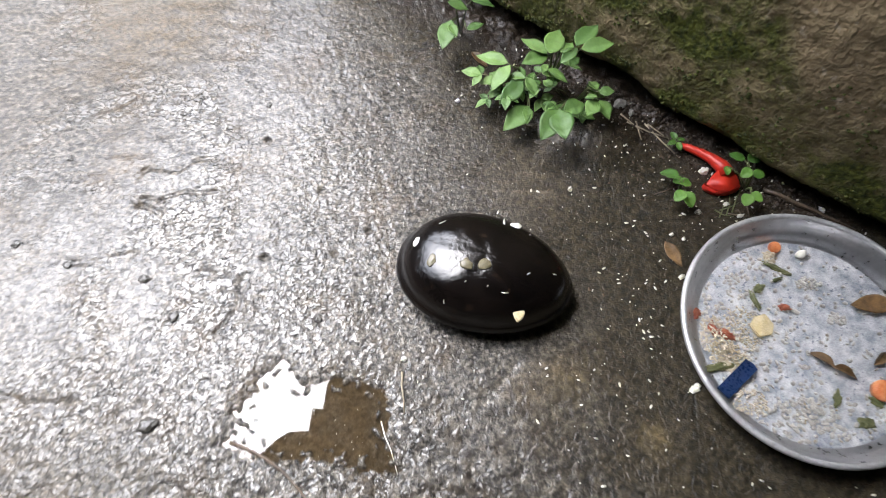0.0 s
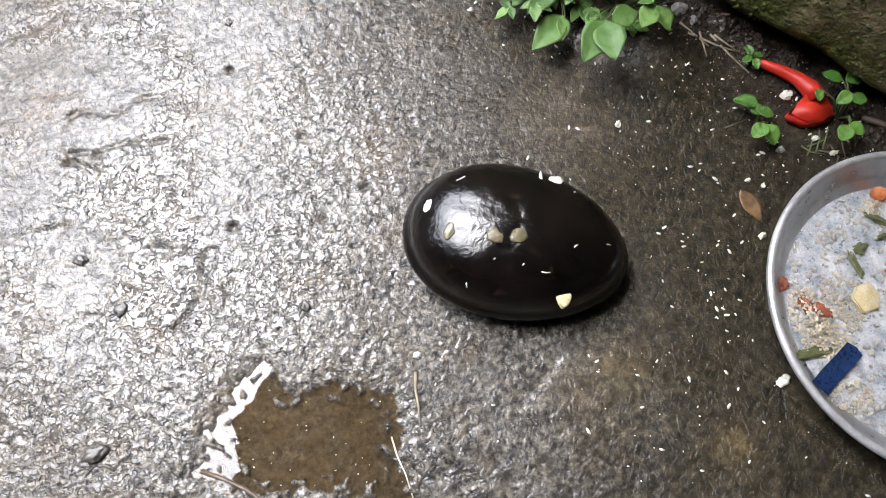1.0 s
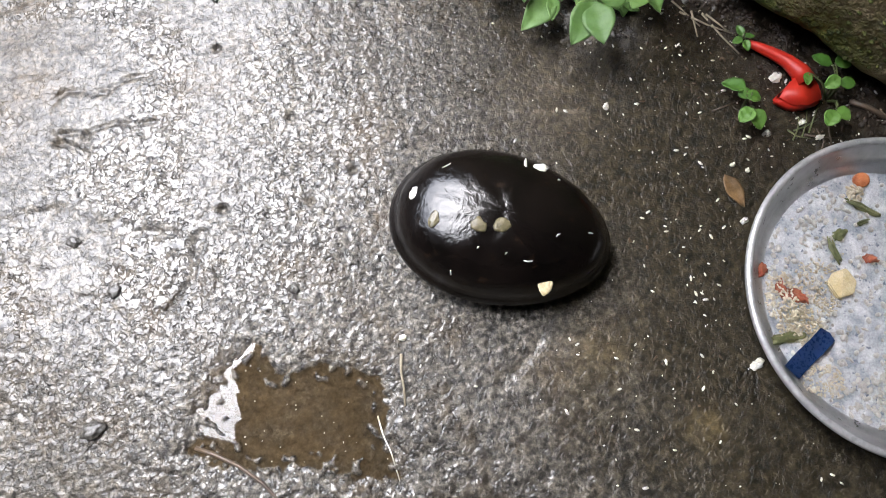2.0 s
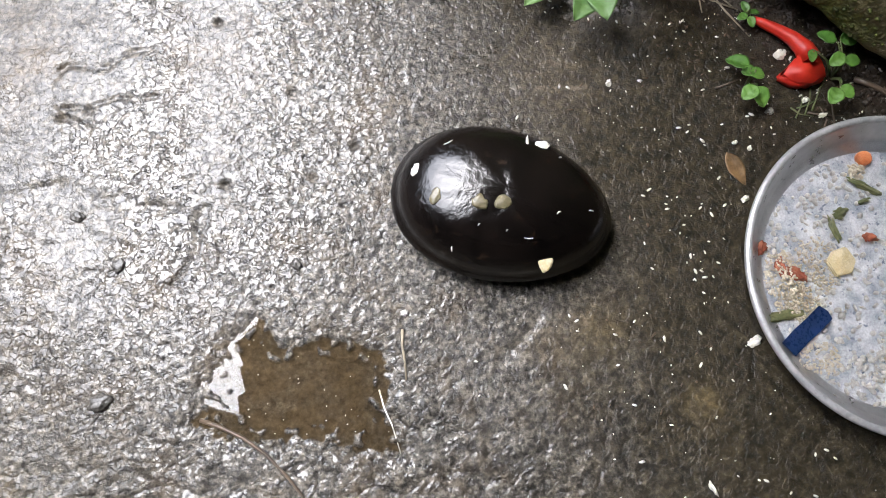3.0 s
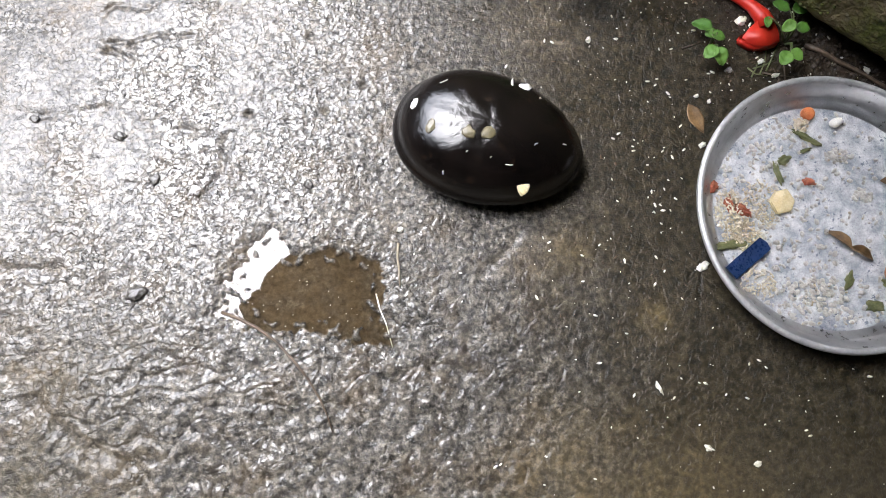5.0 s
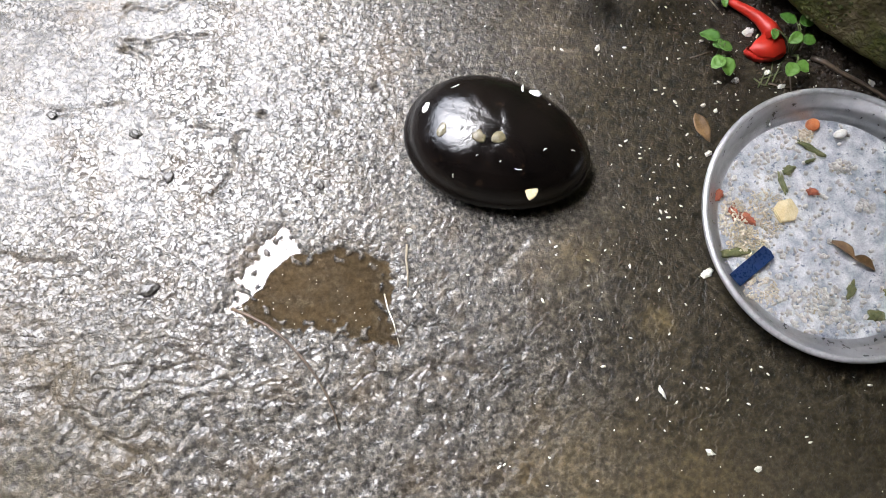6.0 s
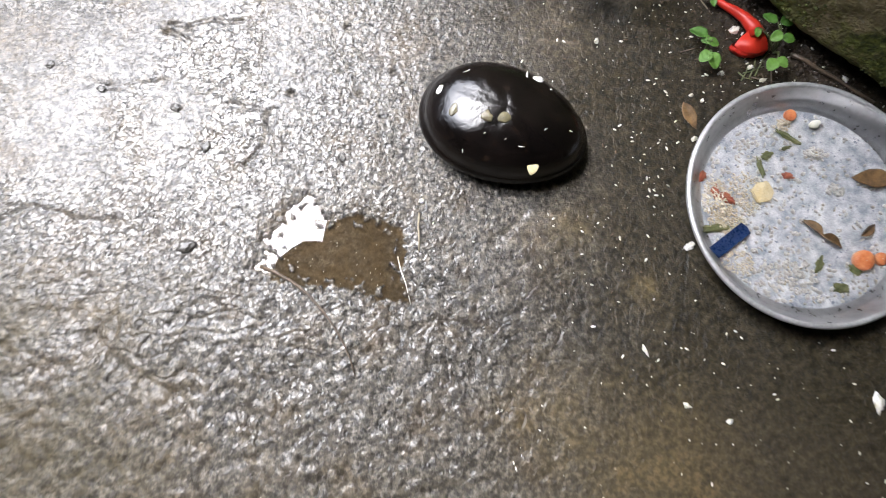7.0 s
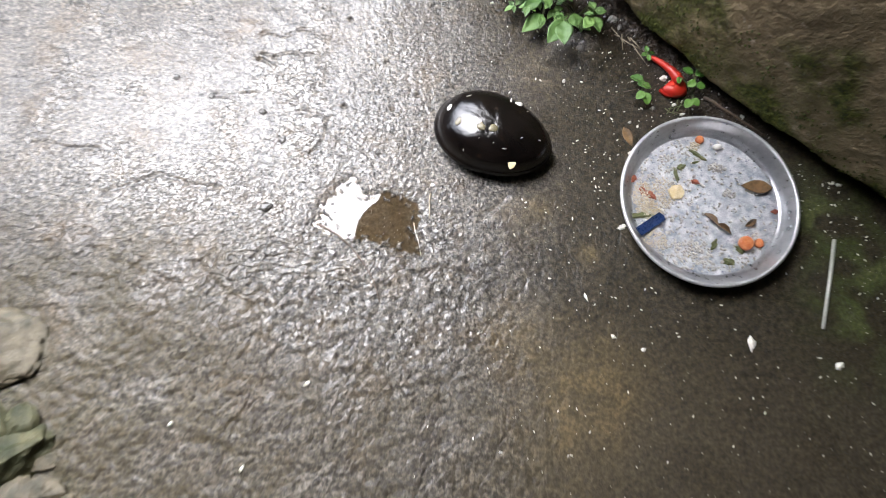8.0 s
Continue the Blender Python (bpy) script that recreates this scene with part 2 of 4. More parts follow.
def gradient_noise(x, y, seed=0):
    perm, gx, gy = lattice(seed)
    x0, y0 = np.floor(x).astype(int), np.floor(y).astype(int)
    fx, fy = x - x0, y - y0
    u, v = fx * fx * fx * (fx * (fx * 6 - 15) + 10), fy * fy * fy * (fy * (fy * 6 - 15) + 10)

    def corner(i, j):
        k = perm[(perm[(x0 + i) & 255] + y0 + j) & 255]
        return gx[k] * (fx - i) + gy[k] * (fy - j)

    a = corner(0, 0) * (1 - u) + corner(1, 0) * u
    b = corner(0, 1) * (1 - u) + corner(1, 1) * u
    return (a * (1 - v) + b * v) * 1.5


def smooth(lo, hi, v):
    t = np.clip((v - lo) / (hi - lo), 0, 1)
    return t * t * (3 - 2 * t)


def line_distance(x, y, pts):
    best = np.full(np.shape(x), 1e9)
    for (ax, ay), (bx, by) in zip(pts, pts[1:]):
        t = np.clip(((x - ax) * (bx - ax) + (y - ay) * (by - ay)) / ((bx - ax) ** 2 + (by - ay) ** 2), 0, 1)
        best = np.minimum(best, np.hypot(x - ax - t * (bx - ax), y - ay - t * (by - ay)))
    return best


def inside(x, y, pts):
    odd = np.zeros(np.shape(x), bool)
    for (ax, ay), (bx, by) in zip(pts, pts[1:] + pts[:1]):
        cross = (ay > y) != (by > y)
        odd ^= cross & (x < (bx - ax) * (y - ay) / (by - ay + 1e-12) + ax)
    return odd


def spot(x, y, cx, cy, r):
    return np.exp(-((x - cx) ** 2 + (y - cy) ** 2) / (r * r))


WALL_O, WALL_D, WALL_N = (-0.134, 0.512), (0.758, -0.652), (0.652, 0.758)


def wall_coords(x, y):
    """Along the mossy wall, and the distance in front of its foot (negative in front)."""
    return (x - WALL_O[0]) * WALL_D[0] + (y - WALL_O[1]) * WALL_D[1], (x - WALL_O[0]) * WALL_N[0] + (y - WALL_O[1]) * WALL_N[1]


POOL = [(-0.466, -0.016), (-0.452, 0.020), (-0.430, 0.050), (-0.410, 0.066), (-0.395, 0.040), (-0.370, 0.045), (-0.338, 0.036), (-0.316, 0.026), (-0.303, 0.004), (-0.312, -0.020), (-0.300, -0.058), (-0.330, -0.054), (-0.356, -0.046), (-0.385, -0.036), (-0.410, -0.044), (-0.436, -0.034)]
WATER_Z = -0.0020
LEDGES = ([(-0.493, 0.322), (-0.532, 0.309), (-0.571, 0.309), (-0.586, 0.273), (-0.575, 0.260), (-0.554, 0.241)],
          [(-0.575, 0.269), (-0.548, 0.266), (-0.523, 0.278), (-0.491, 0.271)])
GROOVES = ([(-0.475, 0.095), (-0.461, 0.136), (-0.450, 0.160)], [(-0.505, 0.170), (-0.471, 0.165)], [(-0.64, 0.197), (-0.579, 0.194)],
           [(-0.178, 0.042), (-0.202, 0.018), (-0.217, 0.006)], [(-0.78, 0.02), (-0.70, 0.055), (-0.62, 0.035)], [(-0.90, 0.10), (-0.80, 0.09)],
           [(-0.62, -0.10), (-0.52, -0.16)], [(-0.80, 0.33), (-0.70, 0.36), (-0.60, 0.42)], [(-0.29, 0.40), (-0.25, 0.42)], [(-0.40, -0.27), (-0.22, -0.235)])
PITS = [(-0.575, 0.260), (-0.551, 0.265), (-0.434, 0.342), (-0.371, 0.267), (-0.358, 0.183), (-0.434, 0.184), (-0.319, 0.209)]


def ground_z(x, y):
    """Height of the trowelled, weathered concrete."""
    x, y = np.asarray(x, float), np.asarray(y, float)
    s, d = wall_coords(x, y)
    wx, wy = x + 0.007 * gradient_noise(x * 22, y * 22, 31), y + 0.007 * gradient_noise(x * 22, y * 22, 32)
    swell = 0.0035 * gradient_noise(x * 3.2, y * 3.2, 1) + 0.0016 * gradient_noise(x * 9, y * 9, 2)
    z = np.zeros(np.shape(x))
    left = smooth(-0.36, -0.50, x) * smooth(0.02, 0.16, y)
    right = smooth(-0.24, -0.06, x)
    low = smooth(0.02, -0.10, y)
    rough = 1.0 - 0.40 * left - 0.55 * right
    flat = smooth(-0.26, -0.03, gradient_noise(wx * 112, wy * 112, 4))
    scuff = smooth(-0.30, -0.10, gradient_noise(wx * 62, wy * 50, 3))
    worm = np.abs(gradient_noise(wx * 70, wy * 70, 12))
    z += rough * (0.00034 * flat + 0.00026 * scuff - 0.00034 * smooth(0.05, 0.0, worm) + 0.00016 * smooth(-0.2, 0.1, gradient_noise(x * 190, y * 190, 5)))
    z += low * (1 - 0.75 * right) * (0.0016 * smooth(-0.42, 0.02, gradient_noise(wx * 40, wy * 40, 6)) + 0.0017 * gradient_noise(wx * 17, wy * 14, 7) + 0.0012 * smooth(-0.36, -0.02, gradient_noise(wx * 76, wy * 76, 11)) - 0.0014 * smooth(0.05, 0.0, np.abs(gradient_noise(wx * 24, wy * 24, 13))))
    z += left * 0.0013 * gradient_noise(wx * 26, wy * 44, 8)
    for pts in LEDGES:
        g = line_distance(wx, wy, pts)
        z -= 0.0028 * np.exp(-(g / 0.0028) ** 2) * (0.6 + 0.8 * gradient_noise(x * 40, y * 40, 36))
    for pts in GROOVES:
        g = line_distance(wx, wy, pts)
        z -= 0.0016 * np.exp(-(g / 0.005) ** 2)
    for px, py in PITS:
        z -= 0.0035 * spot(x, y, px, py, 0.0035)
    z += 0.0012 * smooth(0.012, 0.0, line_distance(wx, wy, [(-0.165, 0.252), (-0.100, 0.246)]))
    ex, ey = wx + 0.007 * gradient_noise(x * 110, y * 110, 33), wy + 0.007 * gradient_noise(x * 110, y * 110, 34)
    edge = line_distance(ex, ey, POOL + POOL[:1])
    pool = np.where(inside(ex, ey, POOL), edge, -edge)
    basin = smooth(-0.013, 0.012, pool)
    z = z + swell * smooth(0.0, 0.09, -pool)
    z = z * (1 - 0.6 * smooth(0.004, 0.02, pool)) - 0.0044 * basin
    z += 0.0034 * smooth(0.15, 0.45, gradient_noise(x * 120, y * 120, 35)) * smooth(-0.005, 0.004, pool) * smooth(0.024 + 0.02 * smooth(-0.39, -0.43, x), 0.010, pool)
    z += 0.022 * spot(x, y, -0.035, 0.318, 0.042) + 0.010 * spot(x, y, -0.085, 0.355, 0.035)
    bank = smooth(-0.055, -0.005, d) * smooth(-0.4, 0.0, s) * (1 - smooth(0.40, 0.52, s))
    z += bank * (0.007 + 0.006 * gradient_noise(x * 38, y * 38, 9) + 0.003 * gradient_noise(x * 110, y * 110, 10))
    return z


def grade(lo, hi, step, far, close=None, fine=0.0013):
    """Even steps from lo to hi, finer ones over the stretch close, then ever longer ones out to far."""
    inner = list(np.arange(lo, hi, step))
    if close:
        inner = list(np.arange(lo, close[0], step)) + list(np.arange(close[0], close[1], fine)) + list(np.arange(close[1], hi, step))
    k, out = step, []
    while (out[-1] if out else 0) < far:
        k *= 1.28
        out.append((out[-1] if out else 0) + k)
    return np.array([lo - o for o in out[::-1]] + inner + [inner[-1] + o for o in out])


def sheet(name, verts, nu, nv, material, masks=()):
    """A grid mesh of nu by nv points."""
    me = bpy.data.meshes.new(name)
    i = np.arange(nu * nv).reshape(nv, nu)
    quads = np.stack([i[:-1, :-1], i[:-1, 1:], i[1:, 1:], i[1:, :-1]], -1).reshape(-1, 4)
    me.vertices.add(len(verts))
    me.vertices.foreach_set("co", verts.astype(np.float32).ravel())
    me.loops.add(quads.size)
    me.loops.foreach_set("vertex_index", quads.astype(np.int32).ravel())
    me.polygons.add(len(quads))
    me.polygons.foreach_set("loop_start", (np.arange(len(quads)) * 4).astype(np.int32))
    me.polygons.foreach_set("use_smooth", np.ones(len(quads), bool))
    me.update(calc_edges=True)
    for key, values in masks:
        me.attributes.new(key, "FLOAT", "POINT").data.foreach_set("value", np.clip(values, 0, 1).astype(np.float32))
    me.materials.append(material)
    return new(name, me)


def mesh_of(name, bm, material, rounded=True):
    me = bpy.data.meshes.new(name)
    bmesh.ops.recalc_face_normals(bm, faces=bm.faces)
    if rounded:
        for f in bm.faces:
            f.smooth = True
    bm.to_mesh(me)
    bm.free()
    me.materials.append(material)
    return me


def thing(name, x, y, z, label, category, group="", kind="", turn=0):
    ob = new(name)
    ob.matrix_world = pose(x, y, z, 0, 0, turn)
    ob.empty_display_size = 0.02
    return tagged(ob, label, category, group, kind)


def part(name, bm, material, parent, label="", m=None, rounded=True):
    ob = new(name, mesh_of(name, bm, material, rounded))
    ob.parent = parent
    if m is not None:
        ob.matrix_basis = m
    return tagged(ob, label) if label else ob


def solid(name, bm, material, m, label, category, group="", kind="", rounded=True):
    ob = new(name, mesh_of(name, bm, material, rounded))
    ob.matrix_world = m
    return tagged(ob, label, category, group, kind)


def tube(points, radii, sides=8):
    """A closed tapered tube along points."""
    bm = bmesh.new()
    pts = [Vector(p) for p in points]
    rings = []
    for i, p in enumerate(pts):
        way = (pts[min(i + 1, len(pts) - 1)] - pts[max(i - 1, 0)]).normalized()
        q = way.to_track_quat("Z", "Y")
        rings.append([bm.verts.new(p + q @ Vector((math.cos(a) * radii[i], math.sin(a) * radii[i], 0))) for a in (2 * math.pi * k / sides for k in range(sides))])
    for r0, r1 in zip(rings, rings[1:]):
        for k in range(sides):
            bm.faces.new((r0[k], r0[(k + 1) % sides], r1[(k + 1) % sides], r1[k]))
    bm.faces.new(rings[0][::-1])
    bm.faces.new(rings[-1])
    return bm


def lump(sx, sy, sz, rough=0.18, seed=0, detail=3):
    """An uneven rounded lump standing on z = 0."""
    bm = bmesh.new()
    bmesh.ops.create_icosphere(bm, subdivisions=detail, radius=1.0)
    off = Vector((seed * 3.7, seed * 1.3, seed * 2.1))
    for v in bm.verts:
        k = 1 + rough * noise.noise(v.co * 1.6 + off) * 1.6 + rough * 0.5 * noise.noise(v.co * 4 + off)
        v.co = Vector((v.co.x * sx * k, v.co.y * sy * k, (v.co.z * k) * sz + sz * 0.75))
    return bm


def lathe(profile, sides=96):
    bm = bmesh.new()
    rings = [[bm.verts.new((r * math.cos(a), r * math.sin(a), z)) for a in (2 * math.pi * k / sides for k in range(sides))] for r, z in profile]
    for r0, r1 in zip(rings, rings[1:]):
        for k in range(sides):
            bm.faces.new((r0[k], r0[(k + 1) % sides], r1[(k + 1) % sides], r1[k]))
    return bm, rings


def slab(outline, z0, z1):
    bm = bmesh.new()
    low, high = ([bm.verts.new((x, y, z)) for x, y in outline] for z in (z0, z1))
    bm.faces.new(low[::-1])
    bm.faces.new(high)
    for k in range(len(outline)):
        j = (k + 1) % len(outline)
        bm.faces.new((low[k], low[j], high[j], high[k]))
    return bm


# ---------------------------------------------------------------- setting
gx, gy = grade(-1.00, 0.50, 0.0024, 30, (-0.62, -0.10)), grade(-0.48, 0.72, 0.0024, 30, (-0.13, 0.36))
GX, GY = np.meshgrid(gx, gy)
X, Y = GX.ravel(), GY.ravel()
S, D = wall_coords(X, Y)
grain = 0.5 + 0.5 * gradient_noise(X * 25, Y * 25, 21)
Z = ground_z(X, Y)
under = smooth(WATER_Z + 0.0006, WATER_Z - 0.0004, Z) * smooth(0.03, 0.0, np.where(inside(X, Y, POOL), 0.0, line_distance(X, Y, POOL + POOL[:1])))
masks = (
    ("ochre", (0.35 + 0.9 * grain) * (0.9 * spot(X, Y, -0.05, -0.25, 0.075) + 0.5 * spot(X, Y, -0.165, -0.17, 0.05) + 0.8 * spot(X, Y, -0.053, -0.045, 0.016) + 0.25 * spot(X, Y, -0.125, 0.03, 0.030) + 0.5 * spot(X, Y, -0.11, -0.33, 0.07) + 0.15 * spot(X, Y, -0.15, 0.01, 0.03))),
    ("moss", smooth(0.25, 0.75, grain) * (smooth(0.22, 0.34, X) * smooth(0.30, 0.0, np.abs(Y + 0.06)) + 0.7 * spot(X, Y, -0.85, -0.36, 0.09) + 0.35 * smooth(-0.55, -0.85, X) * smooth(-0.12, -0.3, Y))),
    ("soil", 0.75 * grain * spot(X, Y, 0.065, 0.195, 0.045) + smooth(-0.085, -0.025, D + 0.03 * (grain - 0.5)) * smooth(-0.5, -0.1, S) * (1 - smooth(0.42, 0.55, S))),
    ("pale", 0.7 * grain * smooth(0.004, 0.0, line_distance(X, Y, [(-0.165, 0.250), (-0.105, 0.245)])) + 0.45 * grain * spot(X, Y, -0.13, 0.262, 0.045) + 0.4 * grain * spot(X, Y, -0.032, 0.306, 0.018) + 0.45 * grain * spot(X, Y, -0.79, -0.24, 0.06)),
    ("silt", under + 0.25 * smooth(-0.1, -0.3, Y) + 1.0 * grain * spot(X, Y, -0.62, 0.55, 0.13) + 1.1 * spot(X, Y, -0.57, 0.555, 0.075) + smooth(0.4, 0.8, grain) * (0.8 * spot(X, Y, -0.63, -0.04, 0.08) + 0.7 * spot(X, Y, -0.52, -0.20, 0.09) + 0.4 * spot(X, Y, -0.72, 0.20, 0.06))),
    # shade put into the colour: right side, lower right, hump, wall foot
    ("painted_shade", 0.95 * smooth(-0.24, -0.04, X + 0.06 * (grain - 0.5)) + 0.5 * smooth(0.05, 0.30, X) * smooth(0.0, -0.2, Y) + 1.0 * spot(X, Y, -0.05, 0.33, 0.14) + 0.8 * smooth(-0.20, -0.06, D) * smooth(-0.35, -0.05, S)),
    ("film", (0.8 * smooth(-0.34, -0.52, X) * smooth(0.02, 0.16, Y) + 0.7 * smooth(0.28, 0.42, Y) * smooth(-0.24, -0.34, X) + 0.2) * smooth(0.25, 0.6, 0.5 + 0.5 * gradient_noise(X * 11, Y * 11, 22)) * 1.3),
    ("tan", smooth(0.0, 0.9, 0.5 + 0.5 * gradient_noise(X * 13, Y * 13, 23)) * (0.75 * smooth(-0.10, -0.34, Y) + 0.5 * spot(X, Y, -0.80, -0.15, 0.14) + 0.7 * smooth(0.02, -0.08, Y) * smooth(-0.48, -0.62, X))),
    ("lichen", smooth(0.35, 0.6, grain) * (0.9 * spot(X, Y, 0.314, 0.030, 0.028) + 0.8 * spot(X, Y, 0.368, -0.055, 0.025) + 0.6 * spot(X, Y, 0.40, -0.045, 0.02) + 0.5 * spot(X, Y, 0.36, -0.13, 0.03))),
    ("drowned", under),
    ("dry", 0.9 * smooth(-0.27, -0.09, X + 0.05 * (grain - 0.5)) + 0.72 * smooth(-0.11, -0.30, Y + 0.06 * (grain - 0.5)) + 0.5 * smooth(-0.62, -0.90, X) + 0.6 * smooth(-0.46, -0.70, X) * smooth(0.16, 0.36, Y) + 0.45 * smooth(-0.40, -0.60, X + 0.08 * (grain - 0.5)) * smooth(0.14, -0.04, Y) + 0.9 * spot(X, Y, -0.66, 0.56, 0.17) + 0.7 * spot(X, Y, -0.56, 0.56, 0.08)),
)
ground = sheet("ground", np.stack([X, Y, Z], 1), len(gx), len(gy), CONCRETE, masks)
tagged(ground, "wet grey weathered concrete floor of a yard", "floor", kind="structure")

pool = slab([(-0.50, -0.09), (-0.27, -0.09), (-0.27, 0.09), (-0.50, 0.09)], WATER_Z - 0.02, WATER_Z)
water = solid("water", pool, WATER, Matrix(), "shallow clear puddle mirroring the sky in the concrete", "puddle", kind="structure", rounded=False)
water.visible_shadow = False

# mossy wall: an uneven face with an undercut foot, 20 cm thick
wu = grade(-0.45, 1.05, 0.005, 3.0)
wu, wv = wu[wu > -0.32], np.concatenate([np.arange(-0.05, 0.42, 0.005), np.linspace(0.43, 2.0, 30)])
U, V = (a.ravel() for a in np.meshgrid(wu, wv))
bow = -0.030 * np.exp(-((U - 0.42) / 0.22) ** 2)
off = bow + 0.034 * smooth(0.045, 0.0, V + 0.008 * gradient_noise(U * 14, V * 0, 41))
off += 0.0035 * gradient_noise(U * 7, V * 7, 42) + 0.0018 * gradient_noise(U * 26, V * 26, 43) + 0.0014 * gradient_noise(U * 80, V * 80, 44)
moss = (0.55 + 0.45 * smooth(0.55, 0.25, U)) * smooth(0.24, 0.03, V + 0.10 * gradient_noise(U * 9, V * 9, 45)) + 0.8 * smooth(0.52, 0.70, 0.5 + 0.5 * gradient_noise(U * 9, V * 9, 46))
face = np.stack([WALL_O[0] + U * WALL_D[0] + off * WALL_N[0], WALL_O[1] + U * WALL_D[1] + off * WALL_N[1], V], 1)
wall = sheet("wall_north", face, len(wu), len(wv), MOSSY, (("moss", moss),))
wb = bmesh.new()
wb.from_mesh(wall.data)
rim_edges = [e for e in wb.edges if e.is_boundary]
made = bmesh.ops.extrude_edge_only(wb, edges=rim_edges)
back = [g for g in made["geom"] if isinstance(g, bmesh.types.BMVert)]
bmesh.ops.translate(wb, verts=back, vec=(WALL_N[0] * 0.2, WALL_N[1] * 0.2, 0))
bmesh.ops.contextual_create(wb, geom=[e for e in wb.edges if e.is_boundary])
wb.to_mesh(wall.data)
wb.free()
tagged(wall, "rough brown concrete wall with green moss along its foot", "wall", kind="structure")

# small cushions of moss over the wall's foot
moss_rng = random.Random(29)
MOSS_TUFT = surface("moss_cushion", (0.022, 0.029, 0.006), (0.120, 0.130, 0.024), 90.0, (0.8, 0.95), 0.6, 0.002)
SPOTS = []
for _ in range(2600):
    u, v = moss_rng.uniform(-0.30, 0.85), 0.012 + 0.17 * moss_rng.random() ** 1.7
    if float(gradient_noise(np.array([u * 15.0]), np.array([v * 15.0]), 47)[0]) < -0.05 + 1.6 * v:
        continue
    i, j = int(np.argmin(np.abs(wv - v))), int(np.argmin(np.abs(wu - u)))
    fx, fy, fz = face[i * len(wu) + j]
    SPOTS.append((fx, fy, fz, moss_rng.uniform(0, 6.3), moss_rng.uniform(0.0025, 0.0085), moss_rng.uniform(0.002, 0.006)))

# added out of view: far walls, and a slab blocking sky right and rear
# made-up walls, their heights chosen to cut off the low sky
for name, outline, top in (("wall_south", [(-4.2, -2.4), (3.2, -2.4), (3.2, -2.2), (-4.2, -2.2)], 2.0),
                           ("wall_west", [(-3.6, 1.40), (-3.4, 1.40), (-3.4, 5.2), (-3.6, 5.2)], 2.6),
                           ("wall_side", [(-3.6, -2.2), (-3.4, -2.2), (-3.4, 1.40), (-3.6, 1.40)], 2.0),
                           ("wall_far", [(-4.4, 5.2), (0.6, 5.2), (0.6, 5.4), (-4.4, 5.4)], 3.4)):
    solid(name, slab(outline, -0.05, top), PLASTER, Matrix(), "plain weathered plaster wall added unseen to close the yard and block low sky", "wall", kind="structure", rounded=False)
# edge of the added slab, shaped for the sky's outline in the puddle
BLOCKER_EDGE = [(-4.0, 1.10), (-1.60, 0.16), (-0.96, 0.06), (-0.91, 0.27), (-0.80, 0.40), (-0.60, 0.58), (-0.42, 0.90), (-0.25, 1.35), (-0.20, 1.80), (-0.30, 2.20), (-0.42, 2.70), (-0.46, 5.2)]
EDGE_RNG = random.Random(17)
ragged = []
for (ax, ay), (bx, by) in zip(BLOCKER_EDGE, BLOCKER_EDGE[1:]):
    for k in range(5):
        near = 0.035 if -1.7 < ax < -0.4 and ay < 1.0 else 0.02
        ragged.append((ax + (bx - ax) * k / 5 + EDGE_RNG.uniform(-near, near), ay + (by - ay) * k / 5 + EDGE_RNG.uniform(-near, near)))
BLOCKER_EDGE = ragged + BLOCKER_EDGE[-1:]
solid("sky_blocker", slab([(3.2, -2.4), (3.2, 5.2)] + BLOCKER_EDGE[::-1] + [(-4.0, -2.4)], 2.002, 2.12), BLOCKER, Matrix(), "unseen dark slab added overhead to block the sky", "eave", kind="structure", rounded=False)


def rest(x, y, lift=0.0):
    return float(ground_z(np.array([x]), np.array([y]))[0]) + lift


# ---------------------------------------------------------------- metal dish
DX, DY = 0.130, 0.042
DZ = 0.004
dish = thing("metal_dish", DX, DY, DZ, "round dull aluminium feeding dish with food scraps in water", "dish")
LOW = 0.74
profile = [(0.0005, 0.0), (0.060, 0.0), (0.108, 0.0), (0.116, 0.0012), (0.121, 0.005), (0.126, 0.014), (0.1315, 0.028), (0.133, 0.0325)]
bm, rings = lathe([(r, z * LOW) for r, z in profile], 128)
part("body", bm, ALUMINIUM, dish)
bm, rings = lathe([(r, z - 0.0345 * (1 - LOW)) for r, z in ((0.1326, 0.0318), (0.1316, 0.0335), (0.1328, 0.0356), (0.1352, 0.0364), (0.1374, 0.0356), (0.1385, 0.0336), (0.1378, 0.0312), (0.1360, 0.0304), (0.1326, 0.0318))], 128)
part("rim", bm, RIM, dish, "worn pale rolled rim")
bm, rings = lathe([(0.1318, 0.0248), (0.1300, 0.0207), (0.1245, 0.0105), (0.1195, 0.0050), (0.1150, 0.0026), (0.1080, 0.0016), (0.0600, 0.0016), (0.0005, 0.0016)], 128)
part("inner_lining", bm, ALUMINIUM, dish)
bm, rings = lathe([(0.1140, 0.0024), (0.1080, 0.0022), (0.07, 0.0022), (0.0005, 0.0022)], 128)
part("stained_bottom", bm, PAN_FILM, dish, "blue-grey starchy stained bottom")
bm, rings = lathe([(0.1220, 0.0080), (0.10, 0.0078), (0.05, 0.0078), (0.0005, 0.0078)], 128)
dish_water = solid("dish_water", bm, BROTH, pose(DX, DY, DZ), "thin cloudy water standing in the metal dish", "water", kind="stuff")
dish_water.visible_shadow = False


